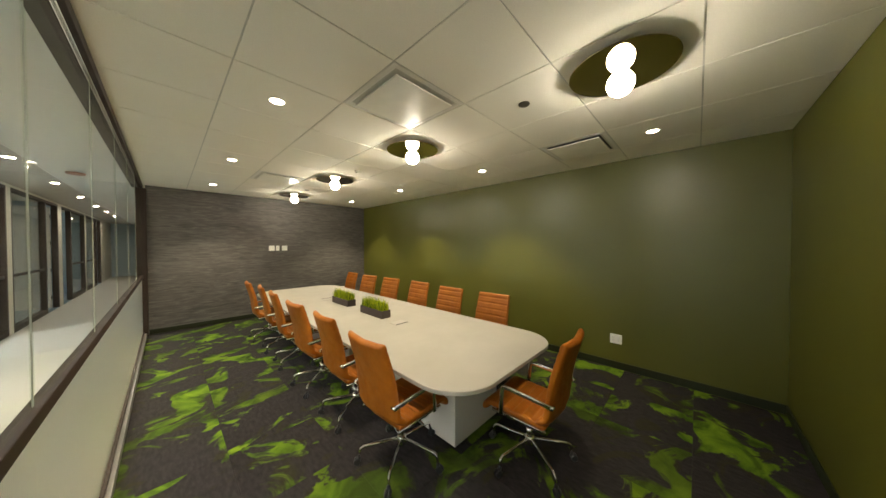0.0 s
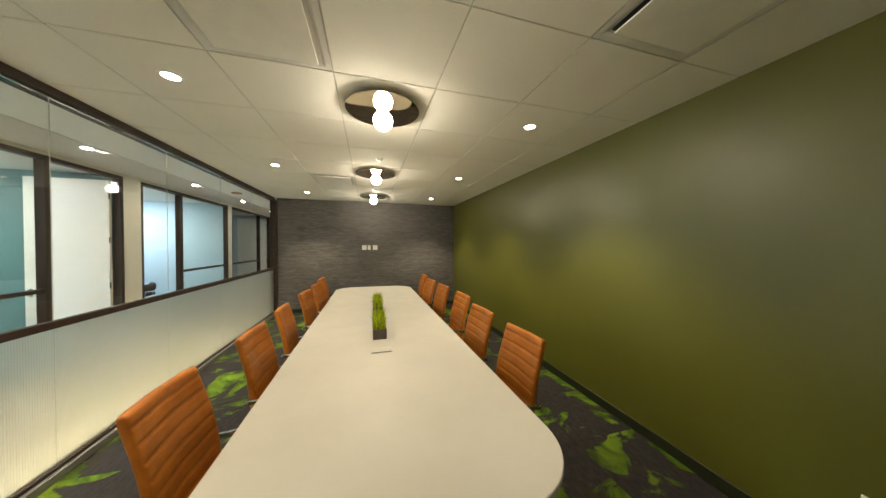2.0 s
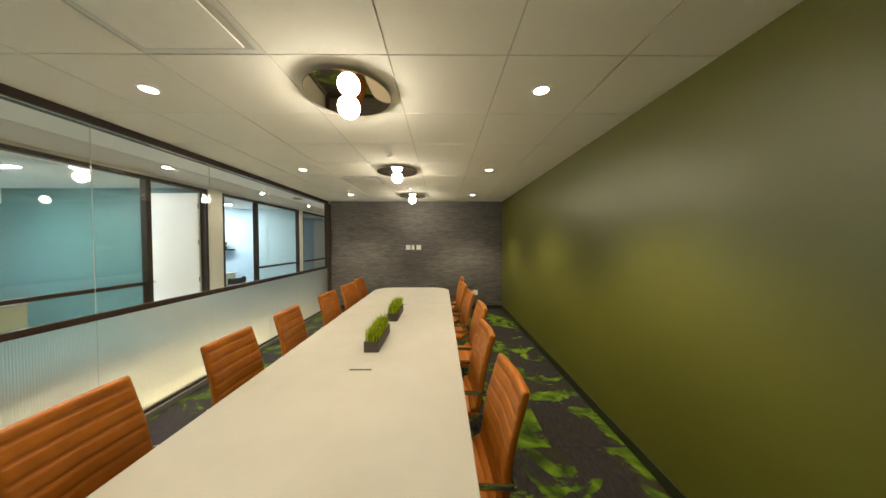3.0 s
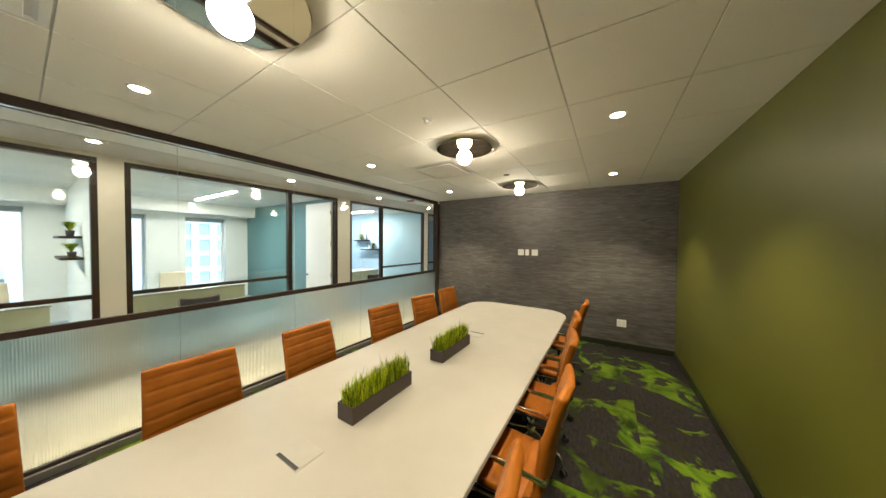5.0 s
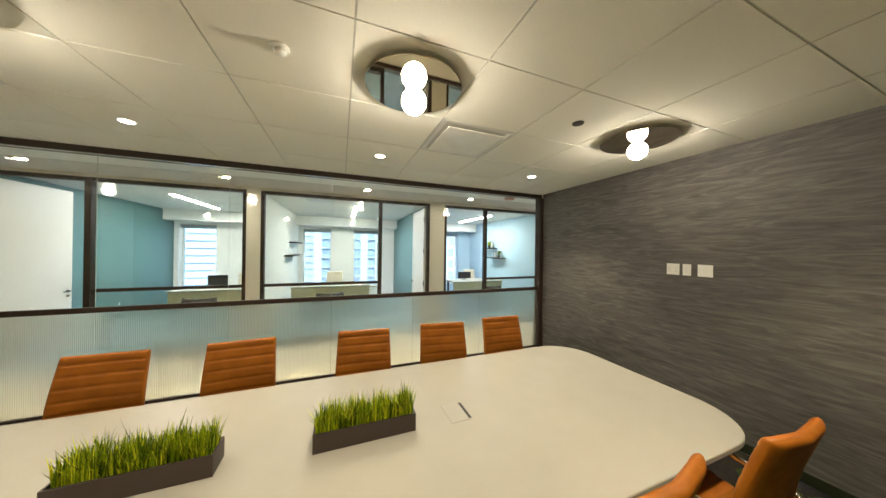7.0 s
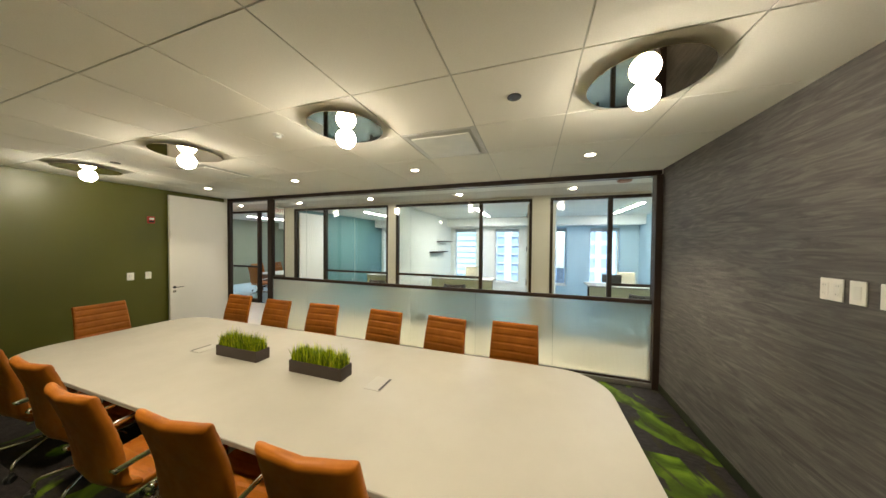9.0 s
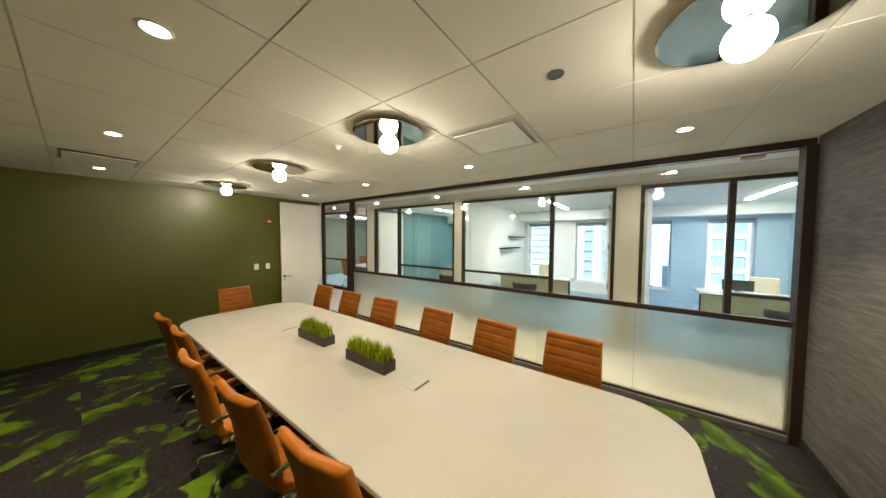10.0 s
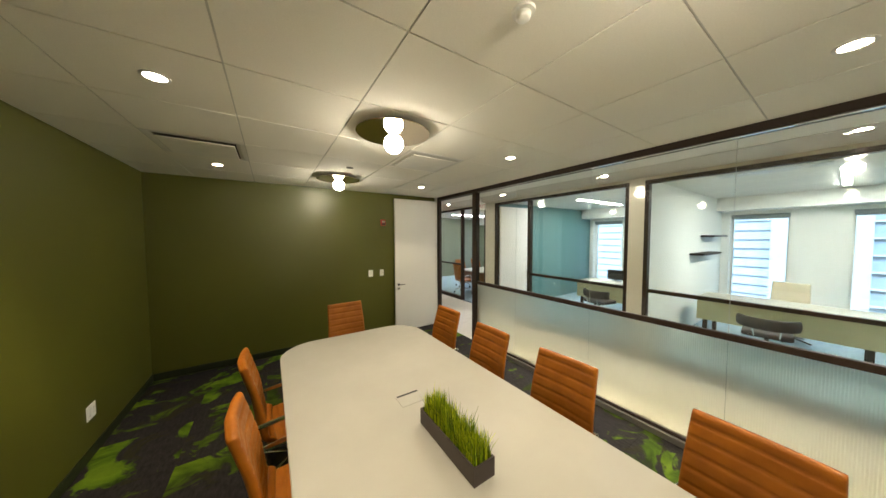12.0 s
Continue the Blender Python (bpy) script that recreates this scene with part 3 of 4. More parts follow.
def diffuser(xa, xb, ya, yb):
    """A square air diffuser: lay-in frame, sloping throat and a flat face plate hung below."""
    o = thing("ceiling_vent", "square white metal air diffuser with a flat face plate", "air vent", "ceiling diffusers")
    cx, cy, h = (xa + xb) / 2, (ya + yb) / 2, (xb - xa) / 2 - 0.006
    bm = bmesh.new()
    sizes = ((h, ZC + 0.004), (h, ZC), (h - 0.03, ZC), (h - 0.045, ZC + 0.006), (h - 0.11, ZC + 0.085))
    rings = [[bm.verts.new((cx + sx * s, cy + sy * s, z)) for sx, sy in ((-1, -1), (1, -1), (1, 1), (-1, 1))] for s, z in sizes]
    for a, b in zip(rings, rings[1:]):
        for i in range(4):
            bm.faces.new((a[i], a[(i + 1) % 4], b[(i + 1) % 4], b[i]))
    bm.faces.new(rings[-1])
    bmesh.ops.recalc_face_normals(bm, faces=bm.faces[:])
    part("frame", bm, VENT_METAL, o, "satin metal frame")
    if xa > 2:
        # solid block fills the throat; the shade inside is its near-black colour
        part("throat", box(cx - h + 0.060, cx + h - 0.060, cy - h + 0.060, cy + h - 0.060, ZC + 0.004, ZC + 0.1), SLOT, o, "near-black block painted as the shade inside the throat")
    q = h - (0.066 if xa < 2 else 0.07)
    part("face_plate", box(cx - q, cx + q, cy - q, cy + q, ZC - 0.020, ZC - 0.010, bevel=0.003), VENT_WHITE, o, "flat white face plate")
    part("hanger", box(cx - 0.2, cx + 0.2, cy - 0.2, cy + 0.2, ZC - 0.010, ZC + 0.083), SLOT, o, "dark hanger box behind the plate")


for cell in vent_cells:
    diffuser(*cell)

for x, y in ((1.915, 0.815), (1.925, 5.47)):
    s = thing("sprinkler", "flat dark round sprinkler cover in the ceiling", "sprinkler", "sprinkler covers", pose(x, y, 0))
    part("cover", lathe([(0, ZC - 0.008), (0.040, ZC - 0.008), (0.043, ZC - 0.005), (0.043, ZC), (0, ZC)], 28), plain("grey_steel_cover", (0.12, 0.11, 0.10), 0.4, 0.6), s)
det = thing("smoke_detector", "small round white detector on the ceiling", "smoke detector", "", pose(1.94, 3.47, 0))
part("base", lathe([(0, ZC - 0.012), (0.042, ZC - 0.010), (0.044, ZC), (0, ZC)], 28), PLATE, det)
part("body", lathe([(0, ZC - 0.036), (0.018, ZC - 0.035), (0.026, ZC - 0.028), (0.028, ZC - 0.010), (0, ZC - 0.010)], 28), PLATE, det, "", True)


# ---- wall plates ----
def wall_plate(name, label, category, m, w, h, slots, group=""):
    """A plate in its own x-z plane, facing -y; slots: (x, z, w, h, material)."""
    o = thing(name, label, category, group, m)
    part("plate", box(-w / 2, w / 2, -0.007, 0, -h / 2, h / 2, bevel=0.003), PLATE, o)
    for x, z, sw, sh, mat in slots:
        part("insert", box(x - sw / 2, x + sw / 2, -0.009, -0.006, z - sh / 2, z + sh / 2, bevel=0.001, seg=1), mat, o)
    return o


NORTH = lambda x, z: pose(x, Y1 - 0.001, z)
DUPLEX = [(s * 0.032 + dx, dz, 0.004, 0.010, SLOT) for s in (-1, 1) for dx in (-0.006, 0.006) for dz in (-0.022, 0.022)]
FACE = [(-0.030, 0, 0.034, 0.068, TRIM_WHITE), (0.030, 0, 0.034, 0.068, TRIM_WHITE)]
wall_plate("wall_outlet", "white double wall plate on the streaked wallcovering", "wall plate", NORTH(1.700, 1.585), 0.115, 0.118, FACE + [(a * 1.0, b, c, d, e) for a, b, c, d, e in DUPLEX], "screen plates")
wall_plate("wall_outlet", "narrow white wall plate on the streaked wallcovering", "wall plate", NORTH(1.822, 1.585), 0.072, 0.118, [(0, 0, 0.034, 0.068, TRIM_WHITE)], "screen plates")
wall_plate("wall_outlet", "blank white double wall plate on the streaked wallcovering", "wall plate", NORTH(1.970, 1.585), 0.118, 0.118, [], "screen plates")
wall_plate("wall_outlet", "white double power outlet low on the wall", "power outlet", NORTH(3.415, 0.425), 0.135, 0.125, FACE + DUPLEX)
wall_plate("wall_outlet", "white double power outlet low on the green wall", "power outlet", pose(X1 - 0.001, 0.60, 0.40, 0, 0, -90), 0.135, 0.125, FACE + DUPLEX)
wall_plate("light_switch", "white rocker switch on the green wall", "light switch", pose(1.155, Y0 + 0.001, 1.215, 0, 0, 180), 0.085, 0.125, [(0, 0, 0.034, 0.068, TRIM_WHITE)], "light switches")
wall_plate("light_switch", "white rocker switch on the green wall", "light switch", pose(0.935, Y0 + 0.001, 1.215, 0, 0, 180), 0.078, 0.120, [(0, 0, 0.034, 0.068, TRIM_WHITE)], "light switches")
al = thing("fire_alarm", "small red fire alarm strobe on the green wall", "fire alarm", "", pose(0.90, Y0 + 0.001, 2.19, 0, 0, 180))
part("body", box(-0.048, 0.048, -0.035, 0, -0.06, 0.06, bevel=0.008), RED, al)
part("strobe", box(-0.03, 0.03, -0.05, -0.034, 0.0, 0.035, bevel=0.006), PLATE, al, "clear strobe lens")
part("grille", box(-0.034, 0.034, -0.038, -0.034, -0.045, -0.012), SLOT, al)


# ---- the long table ----
TX0, TX1, TY0, TY1, TZ = 1.150, 2.705, 0.82, 6.17, 0.716
HATCH = plain("satin_grey_hatch", (0.35, 0.335, 0.29), 0.35, 0.0, 0.5)
table = thing("conference_table", "long white laminate meeting table with rounded corners", "table")
part("tabletop", slab(TX0, TX1, TY0, TY1, 0.36, TZ - 0.032, TZ), LAMINATE, table, "white laminate top")
for y, y_end in ((1.24, 2.27), (3.05, 3.90), (4.68, 5.72)):
    part("pedestal", box(1.58, 2.20, y, y_end, 0.002, TZ - 0.033, bevel=0.004), DOOR_WHITE, table, "white box pedestal")
part("beam", box(1.86, 1.94, 2.27, 4.68, 0.50, TZ - 0.033), BLACK, table)
for y in (2.432, 4.472):
    g = part("grommet", box(1.82, 2.01, y - 0.07, y + 0.07, TZ - 0.001, TZ + 0.003, bevel=0.002), HATCH, table, "flush pale grey cable hatch")
    part("slot", box(1.83, 2.0, y - 0.068 if y < 3 else y + 0.050, y - 0.050 if y < 3 else y + 0.068, TZ + 0.002, TZ + 0.0042), SLOT, g)


# ---- planters ----
def planter(x, y):
    p = thing("planter", "charcoal trough planter filled with bright green artificial grass", "planter", "table planters", pose(x, y, TZ + 0.0005))
    L, W, H, t = 0.268, 0.066, 0.098, 0.008
    bm = bmesh.new()
    for d in ((-W, W, -L, -L + t, 0, H), (-W, W, L - t, L, 0, H), (-W, -W + t, -L + t, L - t, 0, H), (W - t, W, -L + t, L - t, 0, H), (-W + t, W - t, -L + t, L - t, 0, 0.01)):
        box(*d, bm=bm)
    part("trough", bm, PLANTER, p)
    part("soil", box(-W + t, W - t, -L + t, L - t, 0.01, H - 0.018), SOIL, p)
    rng = random.Random(int(y * 100))
    verts, faces = [], []
    for _ in range(1900):
        bx, by = rng.uniform(-W + 0.012, W - 0.012), rng.uniform(-L + 0.012, L - 0.012)
        h, a = (0.055 + 0.07 * rng.random() ** 0.7 + 0.05 * rng.random() ** 3) * (1.0 + 0.13 * math.sin(by * 47 + y) + 0.10 * math.sin(by * 103 + bx * 60)), 0.0
        a = rng.uniform(0, 2 * math.pi)
        lean, w = 0.075 * rng.random() ** 1.7, rng.uniform(0.0016, 0.0034)
        lx, ly = math.cos(a) * lean, math.sin(a) * lean
        sx, sy = -math.sin(a) * w, math.cos(a) * w
        k = len(verts)
        z0 = H - 0.02
        for f, g in ((0, 1), (0.5, 0.85)):
            for s in (-1, 1):
                verts.append((bx + lx * f * f + s * sx * g, by + ly * f * f + s * sy * g, z0 + h * f))
        verts.append((bx + lx, by + ly, z0 + h))
        faces += [(k, k + 1, k + 3, k + 2), (k + 2, k + 3, k + 4)]
    me = bpy.data.meshes.new("grass")
    me.from_pydata(verts, [], faces)
    me.materials.append(GRASS)
    g = new("grass", me)
    g.parent = p
    tagged(g, "upright bright green artificial grass blades", kind="stuff")


planter(1.912, 2.970)
planter(1.927, 3.915)


# ---- chairs ----
def pad(line, widths, thick, rib=0.0, rib_from=0.0, n_ring=24, curve=0.0):
    """An upholstered pad along a line in the y-z plane; ribbed on its left-hand side by cross channels."""
    bm = bmesh.new()
    pts = [Vector((0, y, z)) for y, z in line]
    dist = [0.0]
    for a, b in zip(pts, pts[1:]):
        dist.append(dist[-1] + (b - a).length)
    total = dist[-1]
    rings = []
    steps = max(12, int(total / 0.008))
    for i in range(steps + 1):
        s = total * i / steps
        j = max(k for k in range(len(dist)) if dist[k] <= s + 1e-9)
        j = min(j, len(pts) - 2)
        f = (s - dist[j]) / (dist[j + 1] - dist[j])
        p = pts[j].lerp(pts[j + 1], f)
        t = (pts[min(j + 2, len(pts) - 1)].lerp(pts[j + 1], 1 - f) - pts[max(j - 1, 0)].lerp(pts[j], f)).normalized()
        nrm = Vector((0, -t.z, t.y))
        u = s / total
        w = widths[0] + (widths[1] - widths[0]) * u
        end = min(1.0, math.sqrt(max(0.0, min(s, total - s) / (thick * 0.36))))
        end = 0.5 + 0.5 * end if end < 1 else 1.0
        groove = 0.0
        if rib:
            ph = (s - rib_from) / rib
            groove = 0.009 * math.exp(-((ph - round(ph)) * rib / 0.0065) ** 2)
        ring = []
        for k in range(n_ring):
            a = 2 * math.pi * k / n_ring
            c, sn = math.cos(a), math.sin(a)
            x = math.copysign(abs(c) ** 0.22, c) * w / 2 * (0.985 + 0.015 * end)
            h = math.copysign(abs(sn) ** 0.55, sn) * thick / 2 * end
            if sn > 0.35:
                h -= groove * min(1, (sn - 0.35) * 2.4)
            ring.append(bm.verts.new(p + nrm * (h + curve * (2 * x / w) ** 2) + Vector((x, 0, 0))))
        rings.append(ring)
    for a, b in zip(rings, rings[1:]):
        for k in range(n_ring):
            bm.faces.new((a[k], a[(k + 1) % n_ring], b[(k + 1) % n_ring], b[k]))
    bm.faces.new(rings[0])
    bm.faces.new(rings[-1])
    bmesh.ops.recalc_face_normals(bm, faces=bm.faces[:])
    return bm


def swivel_chair(m):
    """Faces +y; stands on its castors at z 0."""
    c = thing("office_chair", "tan leather swivel chair with horizontal channels and chrome arms", "chair", "chairs round the table", m)
    seat = rounded([(0, 0.262, 0.395), (0, 0.235, 0.452), (0, -0.195, 0.425)], 0.05)
    part("seat", pad([(p.y, p.z) for p in seat][::-1], (0.475, 0.490), 0.058, 0.068, 0.03, curve=0.010), LEATHER, c, "", True)
    back = rounded([(0, -0.155, 0.432), (0, -0.228, 0.47), (0, -0.262, 0.75), (0, -0.338, 1.012)], 0.10, 8)
    part("backrest", pad([(p.y, p.z) for p in back][::-1], (0.444, 0.492), 0.052, 0.074, 0.055, curve=0.030), LEATHER, c, "", True)
    for s in (-1, 1):
        x = 0.252 * s
        pts = rounded([(x, -0.252, 0.600), (x, 0.105, 0.628), (x, 0.118, 0.415)], 0.035)
        part("armrest", sweep(pts, 0.018, 0.005, n=8, up=(s, 0, 0), square=False), CHROME, c, "chrome loop armrest", True)
        part("arm_bolt", sweep([(x - 0.03 * s, -0.25, 0.600), (x + 0.006 * s, -0.25, 0.600)], 0.011, n=10), CHROME, c, "chrome bolt", True)
        part("side_rail", sweep([(0.225 * s, -0.20, 0.405), (0.225 * s, 0.20, 0.412)], 0.008, 0.012, n=8), CHROME, c, "", True)
    part("tilt_mechanism", join(box(-0.08, 0.08, -0.13, 0.10, 0.335, 0.382, bevel=0.012), box(-0.21, 0.21, -0.09, -0.05, 0.375, 0.40), box(-0.21, 0.21, 0.05, 0.09, 0.378, 0.403)), BLACK, c, "black tilt mechanism")
    part("lever", sweep(rounded([(0.06, 0.02, 0.36), (0.20, 0.03, 0.358), (0.225, 0.03, 0.35)], 0.02), 0.005, n=6), CHROME, c)
    part("gas_lift", lathe([(0, 0.16), (0.026, 0.16), (0.026, 0.25), (0.016, 0.252), (0.016, 0.345), (0, 0.345)], 20), CHROME, c, "", True)
    part("hub", lathe([(0, 0.118), (0.038, 0.118), (0.042, 0.13), (0.036, 0.172), (0.028, 0.185), (0, 0.185)], 20), CHROME, c, "", True)
    for k in range(5):
        a = radians(90 + 72 * k)
        ca, sa = math.cos(a), math.sin(a)
        pts = rounded([(0.02 * ca, 0.02 * sa, 0.158), (0.305 * ca, 0.305 * sa, 0.128), (0.318 * ca, 0.318 * sa, 0.066)], 0.03, 4)
        leg = part("leg", sweep(pts, 0.0105, 0.0115, n=8), CHROME, c, "chrome leg", True)
        w = bmesh.new()
        for off in (-0.013, 0.013):
            wheel = lathe([(0, -0.008), (0.021, -0.008), (0.0255, -0.004), (0.0255, 0.004), (0.021, 0.008), (0, 0.008)], 14)
            wheel.transform(Matrix.Translation((0.318 * ca - off * sa + 0.012 * ca, 0.318 * sa + off * ca + 0.012 * sa, 0.0258)) @ pose(0, 0, 0, 0, 0, math.degrees(a)) @ pose(0, 0, 0, 90, 0, 0))
            w = join(w, wheel)
        w = join(w, box(0.318 * ca - 0.012, 0.318 * ca + 0.012, 0.318 * sa - 0.012, 0.318 * sa + 0.012, 0.036, 0.068, bevel=0.005, seg=1))
        part("castor", w, BLACK, leg, "black twin-wheel castor")
    return c


LEFT_Y = [(1.479, 1, -0.035), (2.287, -1, 0.012), (3.071, 2.5, 0.0), (3.952, -5, 0.018), (4.692, -7, 0.035), (5.420, -3, -0.003)]
RIGHT_Y = [(1.728, 3, 0.022), (2.48, 2, 0.012), (3.285, 1, 0.095), (4.045, 5, 0.052), (4.762, 6, 0.015), (5.59, -2, 0.045)]
first_chair = None
for rows_in, xb, face in ((LEFT_Y, 0.920, -90), (RIGHT_Y, 2.94, 90)):
    for y, turn, dx in rows_in:
        side = 1 if face < 0 else -1
        m = pose(xb + dx + 0.335 * side, y, 0.001, 0, 0, face + turn)
        if first_chair is None:
            first_chair = swivel_chair(m)
        else:
            copy_thing(first_chair, m)
copy_thing(first_chair, pose(1.91, 0.755, 0.001, 0, 0, 3))


# ---- offices: furniture and lights ----
def linear_light(xa, xb, y):
    o = thing("linear_light", "slim recessed linear ceiling light, lit white", "ceiling light", "office linear lights")
    part("housing", box(xa - 0.01, xb + 0.01, y - 0.05, y + 0.05, ZH - 0.012, ZH, bevel=0.002), TRIM_WHITE, o)
    part("diffuser", box(xa, xb, y - 0.042, y + 0.042, ZH - 0.016, ZH - 0.0115), LINE, o, "glowing white diffuser")


def desk(x, ya, yb):
    """A desk with its front panel towards the corridor, at x."""
    o = thing("desk", "pale laminate office desk with panel front and dark legs", "desk", "office desks")
    part("desktop", box(x - 0.76, x + 0.02, ya, yb, 0.742, 0.772, bevel=0.003), LAMINATE, o)
    part("front_panel", box(x - 0.03, x - 0.01, ya + 0.02, yb - 0.02, 0.36, 0.741), DESK, o, "pale olive laminate panel")
    for y in (ya + 0.10, yb - 0.16):
        part("leg", box(x - 0.08, x - 0.035, y, y + 0.06, 0.002, 0.741, bevel=0.003), BRONZE, o)
        part("leg", box(x - 0.74, x - 0.70, y, y + 0.06, 0.002, 0.741, bevel=0.003), BRONZE, o)


def guest_chair(x, y, turn):
    """A low dark visitor chair on a chrome frame, facing +y."""
    o = thing("visitor_chair", "low dark upholstered visitor chair on a chrome swivel base", "chair", "visitor chairs", pose(x, y, 0.001, 0, 0, turn))
    part("seat", box(-0.25, 0.25, -0.22, 0.24, 0.40, 0.48, bevel=0.03, seg=3), DARK_CLOTH, o, "", True)
    arc = [(0.30 * math.sin(radians(a)), -0.02 - 0.27 * math.cos(radians(a)), 0.62) for a in range(-75, 76, 15)]
    part("backrest", sweep(arc, 0.028, 0.085, n=12), DARK_CLOTH, o, "curved dark backrest", True)
    for s in (-1, 1):
        part("back_post", sweep([(0.12 * s, -0.22, 0.42), (0.14 * s, -0.265, 0.58)], 0.009, n=8), CHROME, o)
    part("column", lathe([(0, 0.08), (0.03, 0.08), (0.025, 0.41), (0, 0.41)], 16), CHROME, o, "", True)
    for k in range(4):
        a = radians(45 + 90 * k)
        part("leg", sweep([(0.02 * math.cos(a), 0.02 * math.sin(a), 0.10), (0.30 * math.cos(a), 0.30 * math.sin(a), 0.012)], 0.014, 0.010, n=8), CHROME, o, "", True)


def task_chair(x, y, turn):
    o = thing("task_chair", "cream upholstered task chair behind the desk", "chair", "task chairs", pose(x, y, 0.001, 0, 0, turn))
    part("seat", box(-0.25, 0.25, -0.24, 0.24, 0.44, 0.52, bevel=0.03, seg=3), CREAM, o, "", True)
    part("backrest", pad([(-0.20, 0.58), (-0.25, 0.78), (-0.29, 1.03)], (0.47, 0.44), 0.06), CREAM, o, "cream padded backrest", True)
    part("back_post", sweep([(0, -0.10, 0.45), (0, -0.26, 0.48), (0, -0.28, 0.75)], 0.02, 0.012, n=8), BLACK, o)
    part("column", lathe([(0, 0.08), (0.03, 0.08), (0.02, 0.44), (0, 0.44)], 16), BLACK, o, "", True)
    for k in range(5):
        a = radians(18 + 72 * k)
        part("leg", sweep([(0.02 * math.cos(a), 0.02 * math.sin(a), 0.10), (0.30 * math.cos(a), 0.30 * math.sin(a), 0.03)], 0.016, 0.012, n=8), BLACK, o, "", True)


def monitor(x, y, z, w=0.40, h=0.25):
    o = thing("monitor", "dark flat monitor standing on the desk, seen from behind", "monitor", "desk monitors", pose(x, y, z))
    part("screen", box(-0.012, 0.012, -w / 2, w / 2, 0.035, 0.035 + h, bevel=0.006), BLACK, o)
    part("stand", box(-0.03, -0.013, -0.03, 0.03, 0.005, 0.14), BLACK, o)
    part("foot", box(-0.10, 0.06, -0.10, 0.10, 0.0, 0.008, bevel=0.003), BLACK, o)


def wall_shelf(xa, xb, ywall, z, side):
    o = thing("wall_shelf", "dark floating shelf on the office wall", "shelf", "floating shelves")
    ya, yb = sorted((ywall, ywall + 0.22 * side))
    part("board", box(xa, xb, ya, yb, z, z + 0.04, bevel=0.003), BRONZE, o)


def potted_plant(x, y, z, seed, pot=0.05, h=0.16):
    rng = random.Random(seed)
    o = thing("potted_plant", "small bright green plant in a dark pot on a shelf", "plant", "shelf plants", pose(x, y, z))
    part("pot", lathe([(0, 0.0), (pot * 0.75, 0.0), (pot, 0.09), (pot * 0.9, 0.09), (pot * 0.85, 0.075), (0, 0.075)], 18), PLANTER, o, "", True)
    verts, faces = [], []
    for _ in range(70):
        a, lean, hh, w = rng.uniform(0, 6.28), rng.uniform(0.03, 0.14), rng.uniform(0.5, 1.0) * h, rng.uniform(0.006, 0.012)
        k = len(verts)
        ca, sa = math.cos(a), math.sin(a)
        for f, g in ((0.05, 0.4), (0.5, 1.0), (0.85, 0.6)):
            for s in (-1, 1):
                verts.append((ca * lean * f - s * sa * w * g, sa * lean * f + s * ca * w * g, 0.075 + hh * math.sin(f * 1.9)))
        verts.append((ca * lean * 1.1, sa * lean * 1.1, 0.075 + hh * 0.85))
        faces += [(k, k + 1, k + 3, k + 2), (k + 2, k + 3, k + 5, k + 4), (k + 4, k + 5, k + 6)]
    me = bpy.data.meshes.new("leaves")
    me.from_pydata(verts, [], faces)
    me.materials.append(GRASS)
    g = new("leaves", me)
    g.parent = o
    tagged(g, kind="stuff")


# the one at y -4.6 is an added light that brightens the far room
for y in (0.60, 4.12, 7.95, -4.6):
    linear_light(-5.6, -3.45, y)
desk(-3.96, 0.29, 1.98)
desk(-3.96, 2.62, 4.52)
desk(-3.96, 6.98, 8.75)
guest_chair(-3.50, 1.10, 80)
guest_chair(-3.50, 3.54, 95)
guest_chair(-3.50, 8.0, 92)
task_chair(-5.05, 1.45, -80)
task_chair(-5.08, 3.60, -92)
task_chair(-5.08, 8.15, -100)
monitor(-4.55, 0.98, 0.773)
monitor(-4.5, 7.62, 0.773, 0.46, 0.22)
wall_shelf(-5.75, -4.40, 2.396, 1.515, 1)
wall_shelf(-6.20, -5.10, 2.396, 1.885, 1)
wall_shelf(-5.0, -3.90, 2.275, 1.44, -1)
wall_shelf(-5.3, -4.05, 2.275, 1.78, -1)
wall_shelf(-5.35, -4.65, 8.98, 1.80, -1)
wall_shelf(-5.0, -4.15, 8.98, 1.46, -1)


def picture_frame(x, y, z, turn, w=0.16, h=0.22):
    o = thing("picture_frame", "small dark picture frame standing on a shelf", "picture frame", "shelf frames", pose(x, y, z, 8, 0, turn))
    part("frame", join(box(-w / 2, -w / 2 + 0.016, -0.01, 0.01, 0, h), box(w / 2 - 0.016, w / 2, -0.01, 0.01, 0, h), box(-w / 2 + 0.016, w / 2 - 0.016, -0.01, 0.01, 0, 0.016), box(-w / 2 + 0.016, w / 2 - 0.016, -0.01, 0.01, h - 0.016, h)), BLACK, o)
    part("print", box(-w / 2 + 0.016, w / 2 - 0.016, -0.004, 0.004, 0.016, h - 0.016), PICTURE, o, "pale print")


potted_plant(-4.02, 2.17, 1.481, 3)
potted_plant(-4.20, 2.17, 1.821, 4)
picture_frame(-4.22, 2.19, 1.481, 0)
picture_frame(-4.40, 2.19, 1.821, 0, 0.18, 0.24)
potted_plant(-5.05, 8.87, 1.841, 5)
potted_plant(-4.40, 8.87, 1.501, 6)
picture_frame(-4.83, 8.88, 1.841, 0, 0.18, 0.24)
picture_frame(-4.62, 8.88, 1.501, 0)
vent_o = thing("ceiling_vent", "long white slot diffuser in the office ceiling", "air vent", "ceiling diffusers")
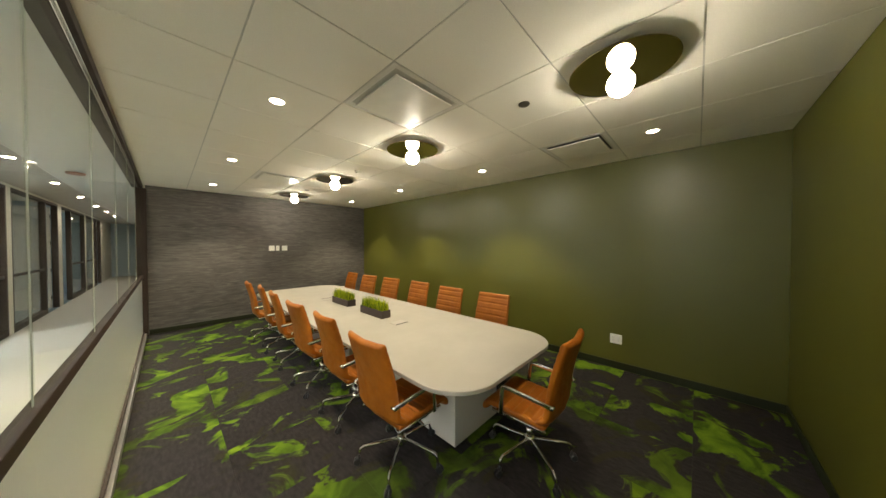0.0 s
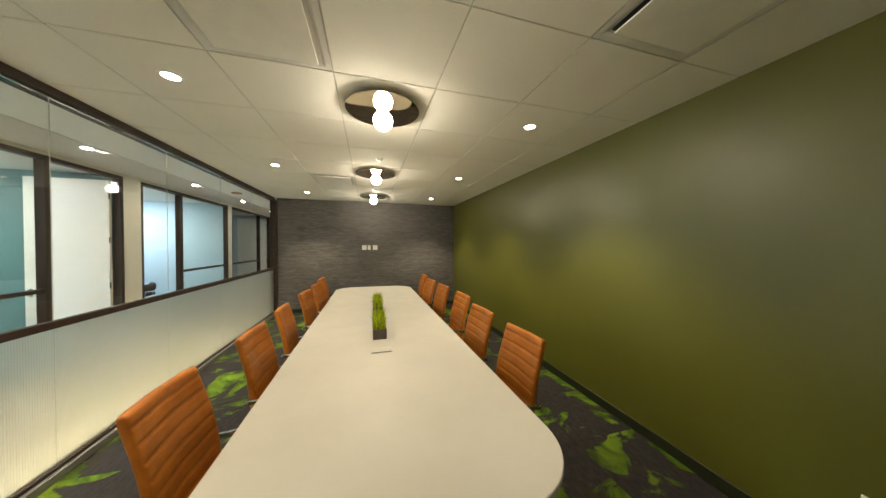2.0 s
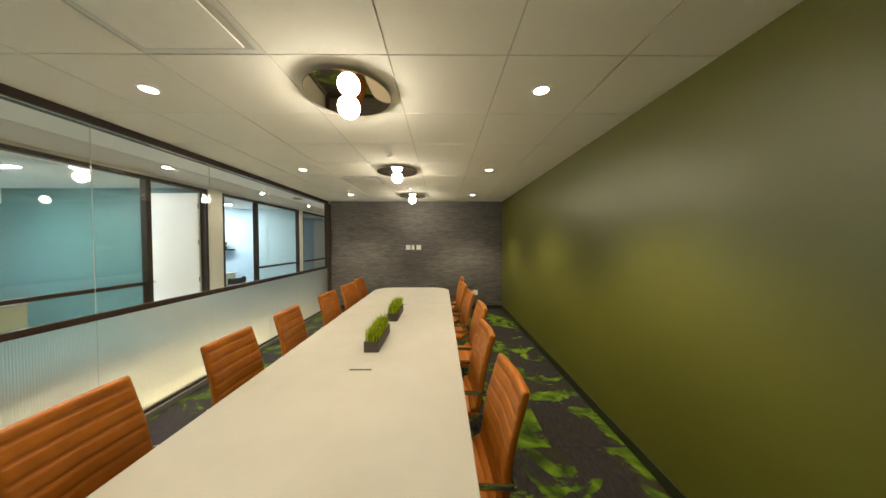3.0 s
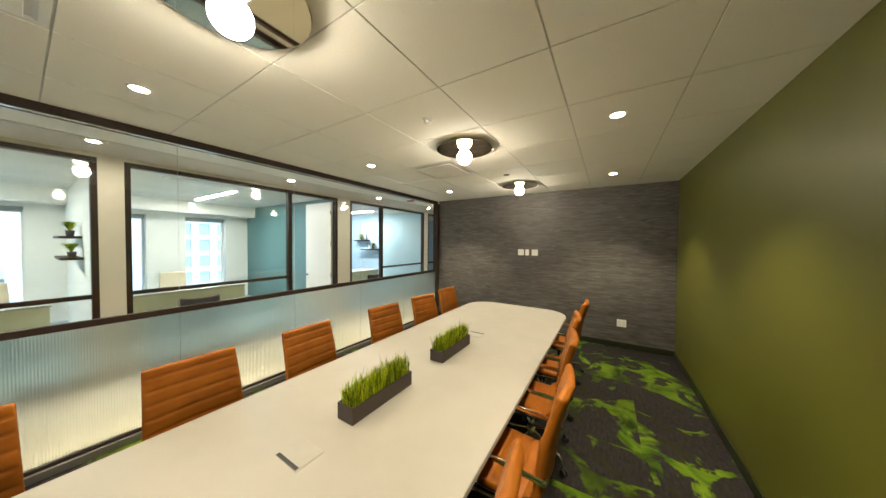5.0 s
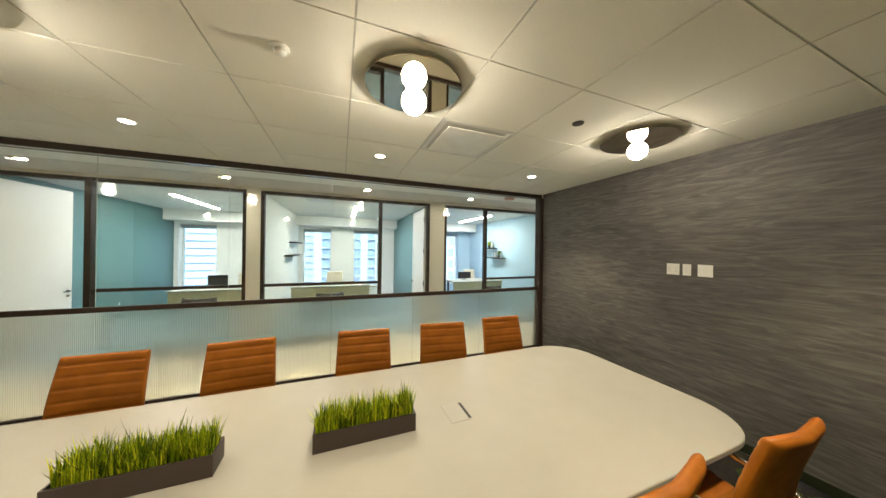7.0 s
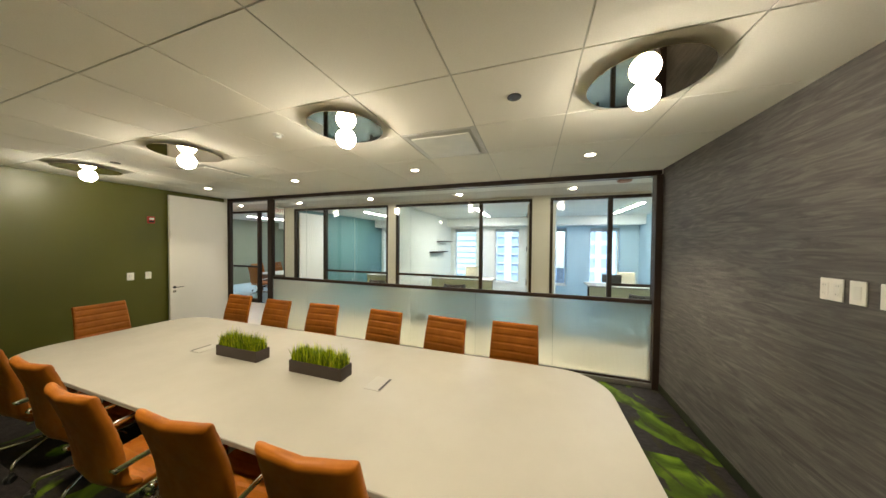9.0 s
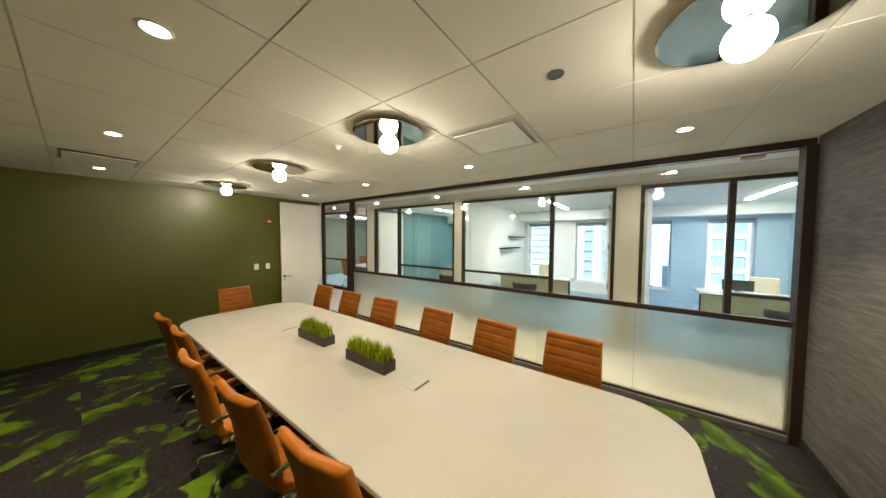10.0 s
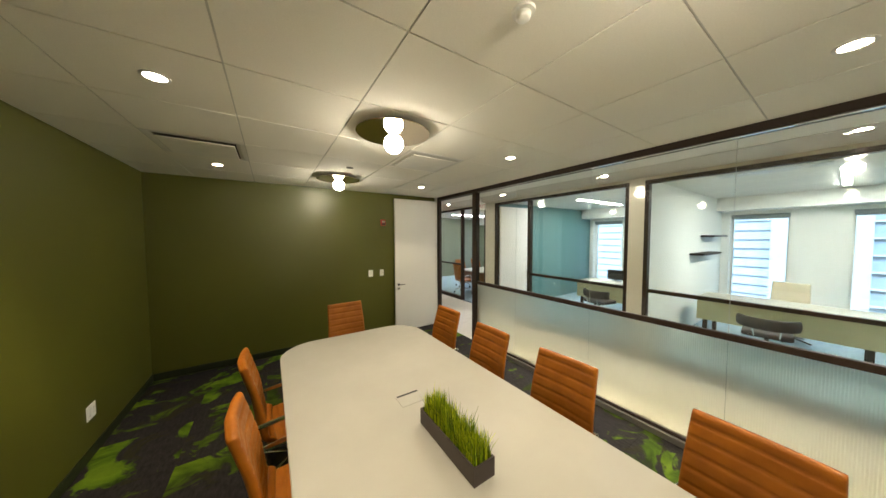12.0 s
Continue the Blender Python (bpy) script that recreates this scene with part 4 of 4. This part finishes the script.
part("frame", box(-3.15, -2.75, 3.0, 4.1, ZH - 0.012, ZH, bevel=0.004), TRIM_WHITE, vent_o)
part("face_plate", box(-3.09, -2.81, 3.06, 4.04, ZH - 0.018, ZH - 0.0115, bevel=0.002), plain("grey_metal_plate", (0.5, 0.5, 0.48), 0.4), vent_o)
wall_plate("wall_outlet", "white power outlet low on the teal wall", "power outlet", pose(-4.74, -0.95 + 0.062, 0.43, 0, 0, 180), 0.075, 0.12, [(0, 0, 0.034, 0.068, TRIM_WHITE)])

# meeting room across the corridor, seen past the door
far_table = thing("conference_table", "long white table in the room across the corridor", "table")
part("tabletop", slab(-5.6, -3.0, -3.6, -2.3, 0.3, 0.70, 0.735), LAMINATE, far_table)
part("apron", box(-5.4, -3.15, -3.45, -2.45, 0.30, 0.699, bevel=0.02), WALNUT, far_table, "brown wooden apron")
part("pedestal", box(-5.0, -3.6, -3.15, -2.75, 0.002, 0.30, bevel=0.004), WALNUT, far_table)
for x, y, a in ((-3.5, -2.0, 180), (-4.3, -2.0, 176), (-5.1, -2.0, 183), (-3.5, -3.9, 0), (-4.3, -3.9, 4), (-5.1, -3.9, -3), (-2.75, -2.95, 90)):
    copy_thing(first_chair, pose(x, y, 0.001, 0, 0, a))

sign = thing("exit_sign", "small white exit sign hung from the corridor ceiling", "sign", "", pose(-1.55, -0.75, 0))
part("plate", box(-0.15, 0.15, -0.01, 0.01, ZH - 0.24, ZH - 0.06, bevel=0.003), PLATE, sign)
part("stem", box(-0.02, 0.02, -0.008, 0.008, ZH - 0.06, ZH, bevel=0.002), TRIM_WHITE, sign)
words = bpy.data.curves.new("lettering", "FONT")
words.body, words.size, words.extrude, words.align_x = "EXIT", 0.145, 0.001, "CENTER"
words.materials.append(RED)
typed = bpy.data.objects.new("typed", words)
letters = tagged(new("lettering", bpy.data.meshes.new_from_object(typed)), "red EXIT letters")
bpy.data.objects.remove(typed)
letters.parent, letters.matrix_basis = sign, pose(0, 0.0115, ZH - 0.20, 90, 0, 180)
cd = thing("smoke_detector", "flat round red-brown detector on the corridor ceiling", "smoke detector", "", pose(-1.0, 6.9, 0))
part("body", lathe([(0, ZH - 0.026), (0.088, ZH - 0.026), (0.096, ZH - 0.020), (0.10, ZH), (0, ZH)], 28), plain("faded_red_brown_plastic", (0.40, 0.17, 0.10), 0.5), cd, "", False)


# ---- the street side ----
def facade(name, x, ya, yb, z0, z1, sy, sz, pier, band, label):
    """A far office block: glazing behind upright piers (a share of each bay) and level bands (a share of each storey)."""
    o = thing(name, label, "building", kind="structure")
    part("wall", box(x - 8, x - 0.3, ya, yb, z0, z1), FAR_PANE, o)
    bm = bmesh.new()
    y = ya
    while y < yb:
        box(x - 0.35, x, y, min(y + sy * pier, yb), z0, z1, bm=bm)
        y += sy
    part("piers", bm, CONCRETE, o, "pale precast piers")
    bm = bmesh.new()
    z = z0
    while z < z1:
        box(x - 0.35, x - 0.02, ya, yb, z, z + sz * band, bm=bm)
        z += sz
    part("bands", bm, CONCRETE, o, "pale precast bands")


facade("office_building", -25, 1.33, 7.9, -30.6, 30, 1.45, 0.95, 0.48, 0.09, "pale precast office block with narrow window strips across the street")
facade("office_building", -44, -40, 0.2, -30, 30, 40, 1.05, 0.02, 0.78, "pale louvred office block across the street")
facade("office_building", -60, 13, 60, -30, 22, 2.6, 2.9, 0.42, 0.3, "pale office block further along the street")
solid("ground", box(-400, -7.2, -400, 400, -30.3, -30), plain("asphalt", (0.06, 0.06, 0.06), 0.9), "grey street far below the windows", "ground")

# ---- carpet tiles ----
tw, tl = (X1 - X0) / NX, (Y1 - Y0) / NY
tile_mesh = mesh_of(box(-tw / 2 + 0.0006, tw / 2 - 0.0006, -tl / 2 + 0.0006, tl / 2 - 0.0006, -0.006, 0.0), "carpet_tile", CARPET)
for i in range(NX):
    for j in range(NY):
        t_ob = new("carpet_tile", tile_mesh)
        t_ob.parent = floor
        t_ob.matrix_basis = Matrix.Translation((X0 + tw * (i + 0.5), Y0 + tl * (j + 0.5), 0.0))
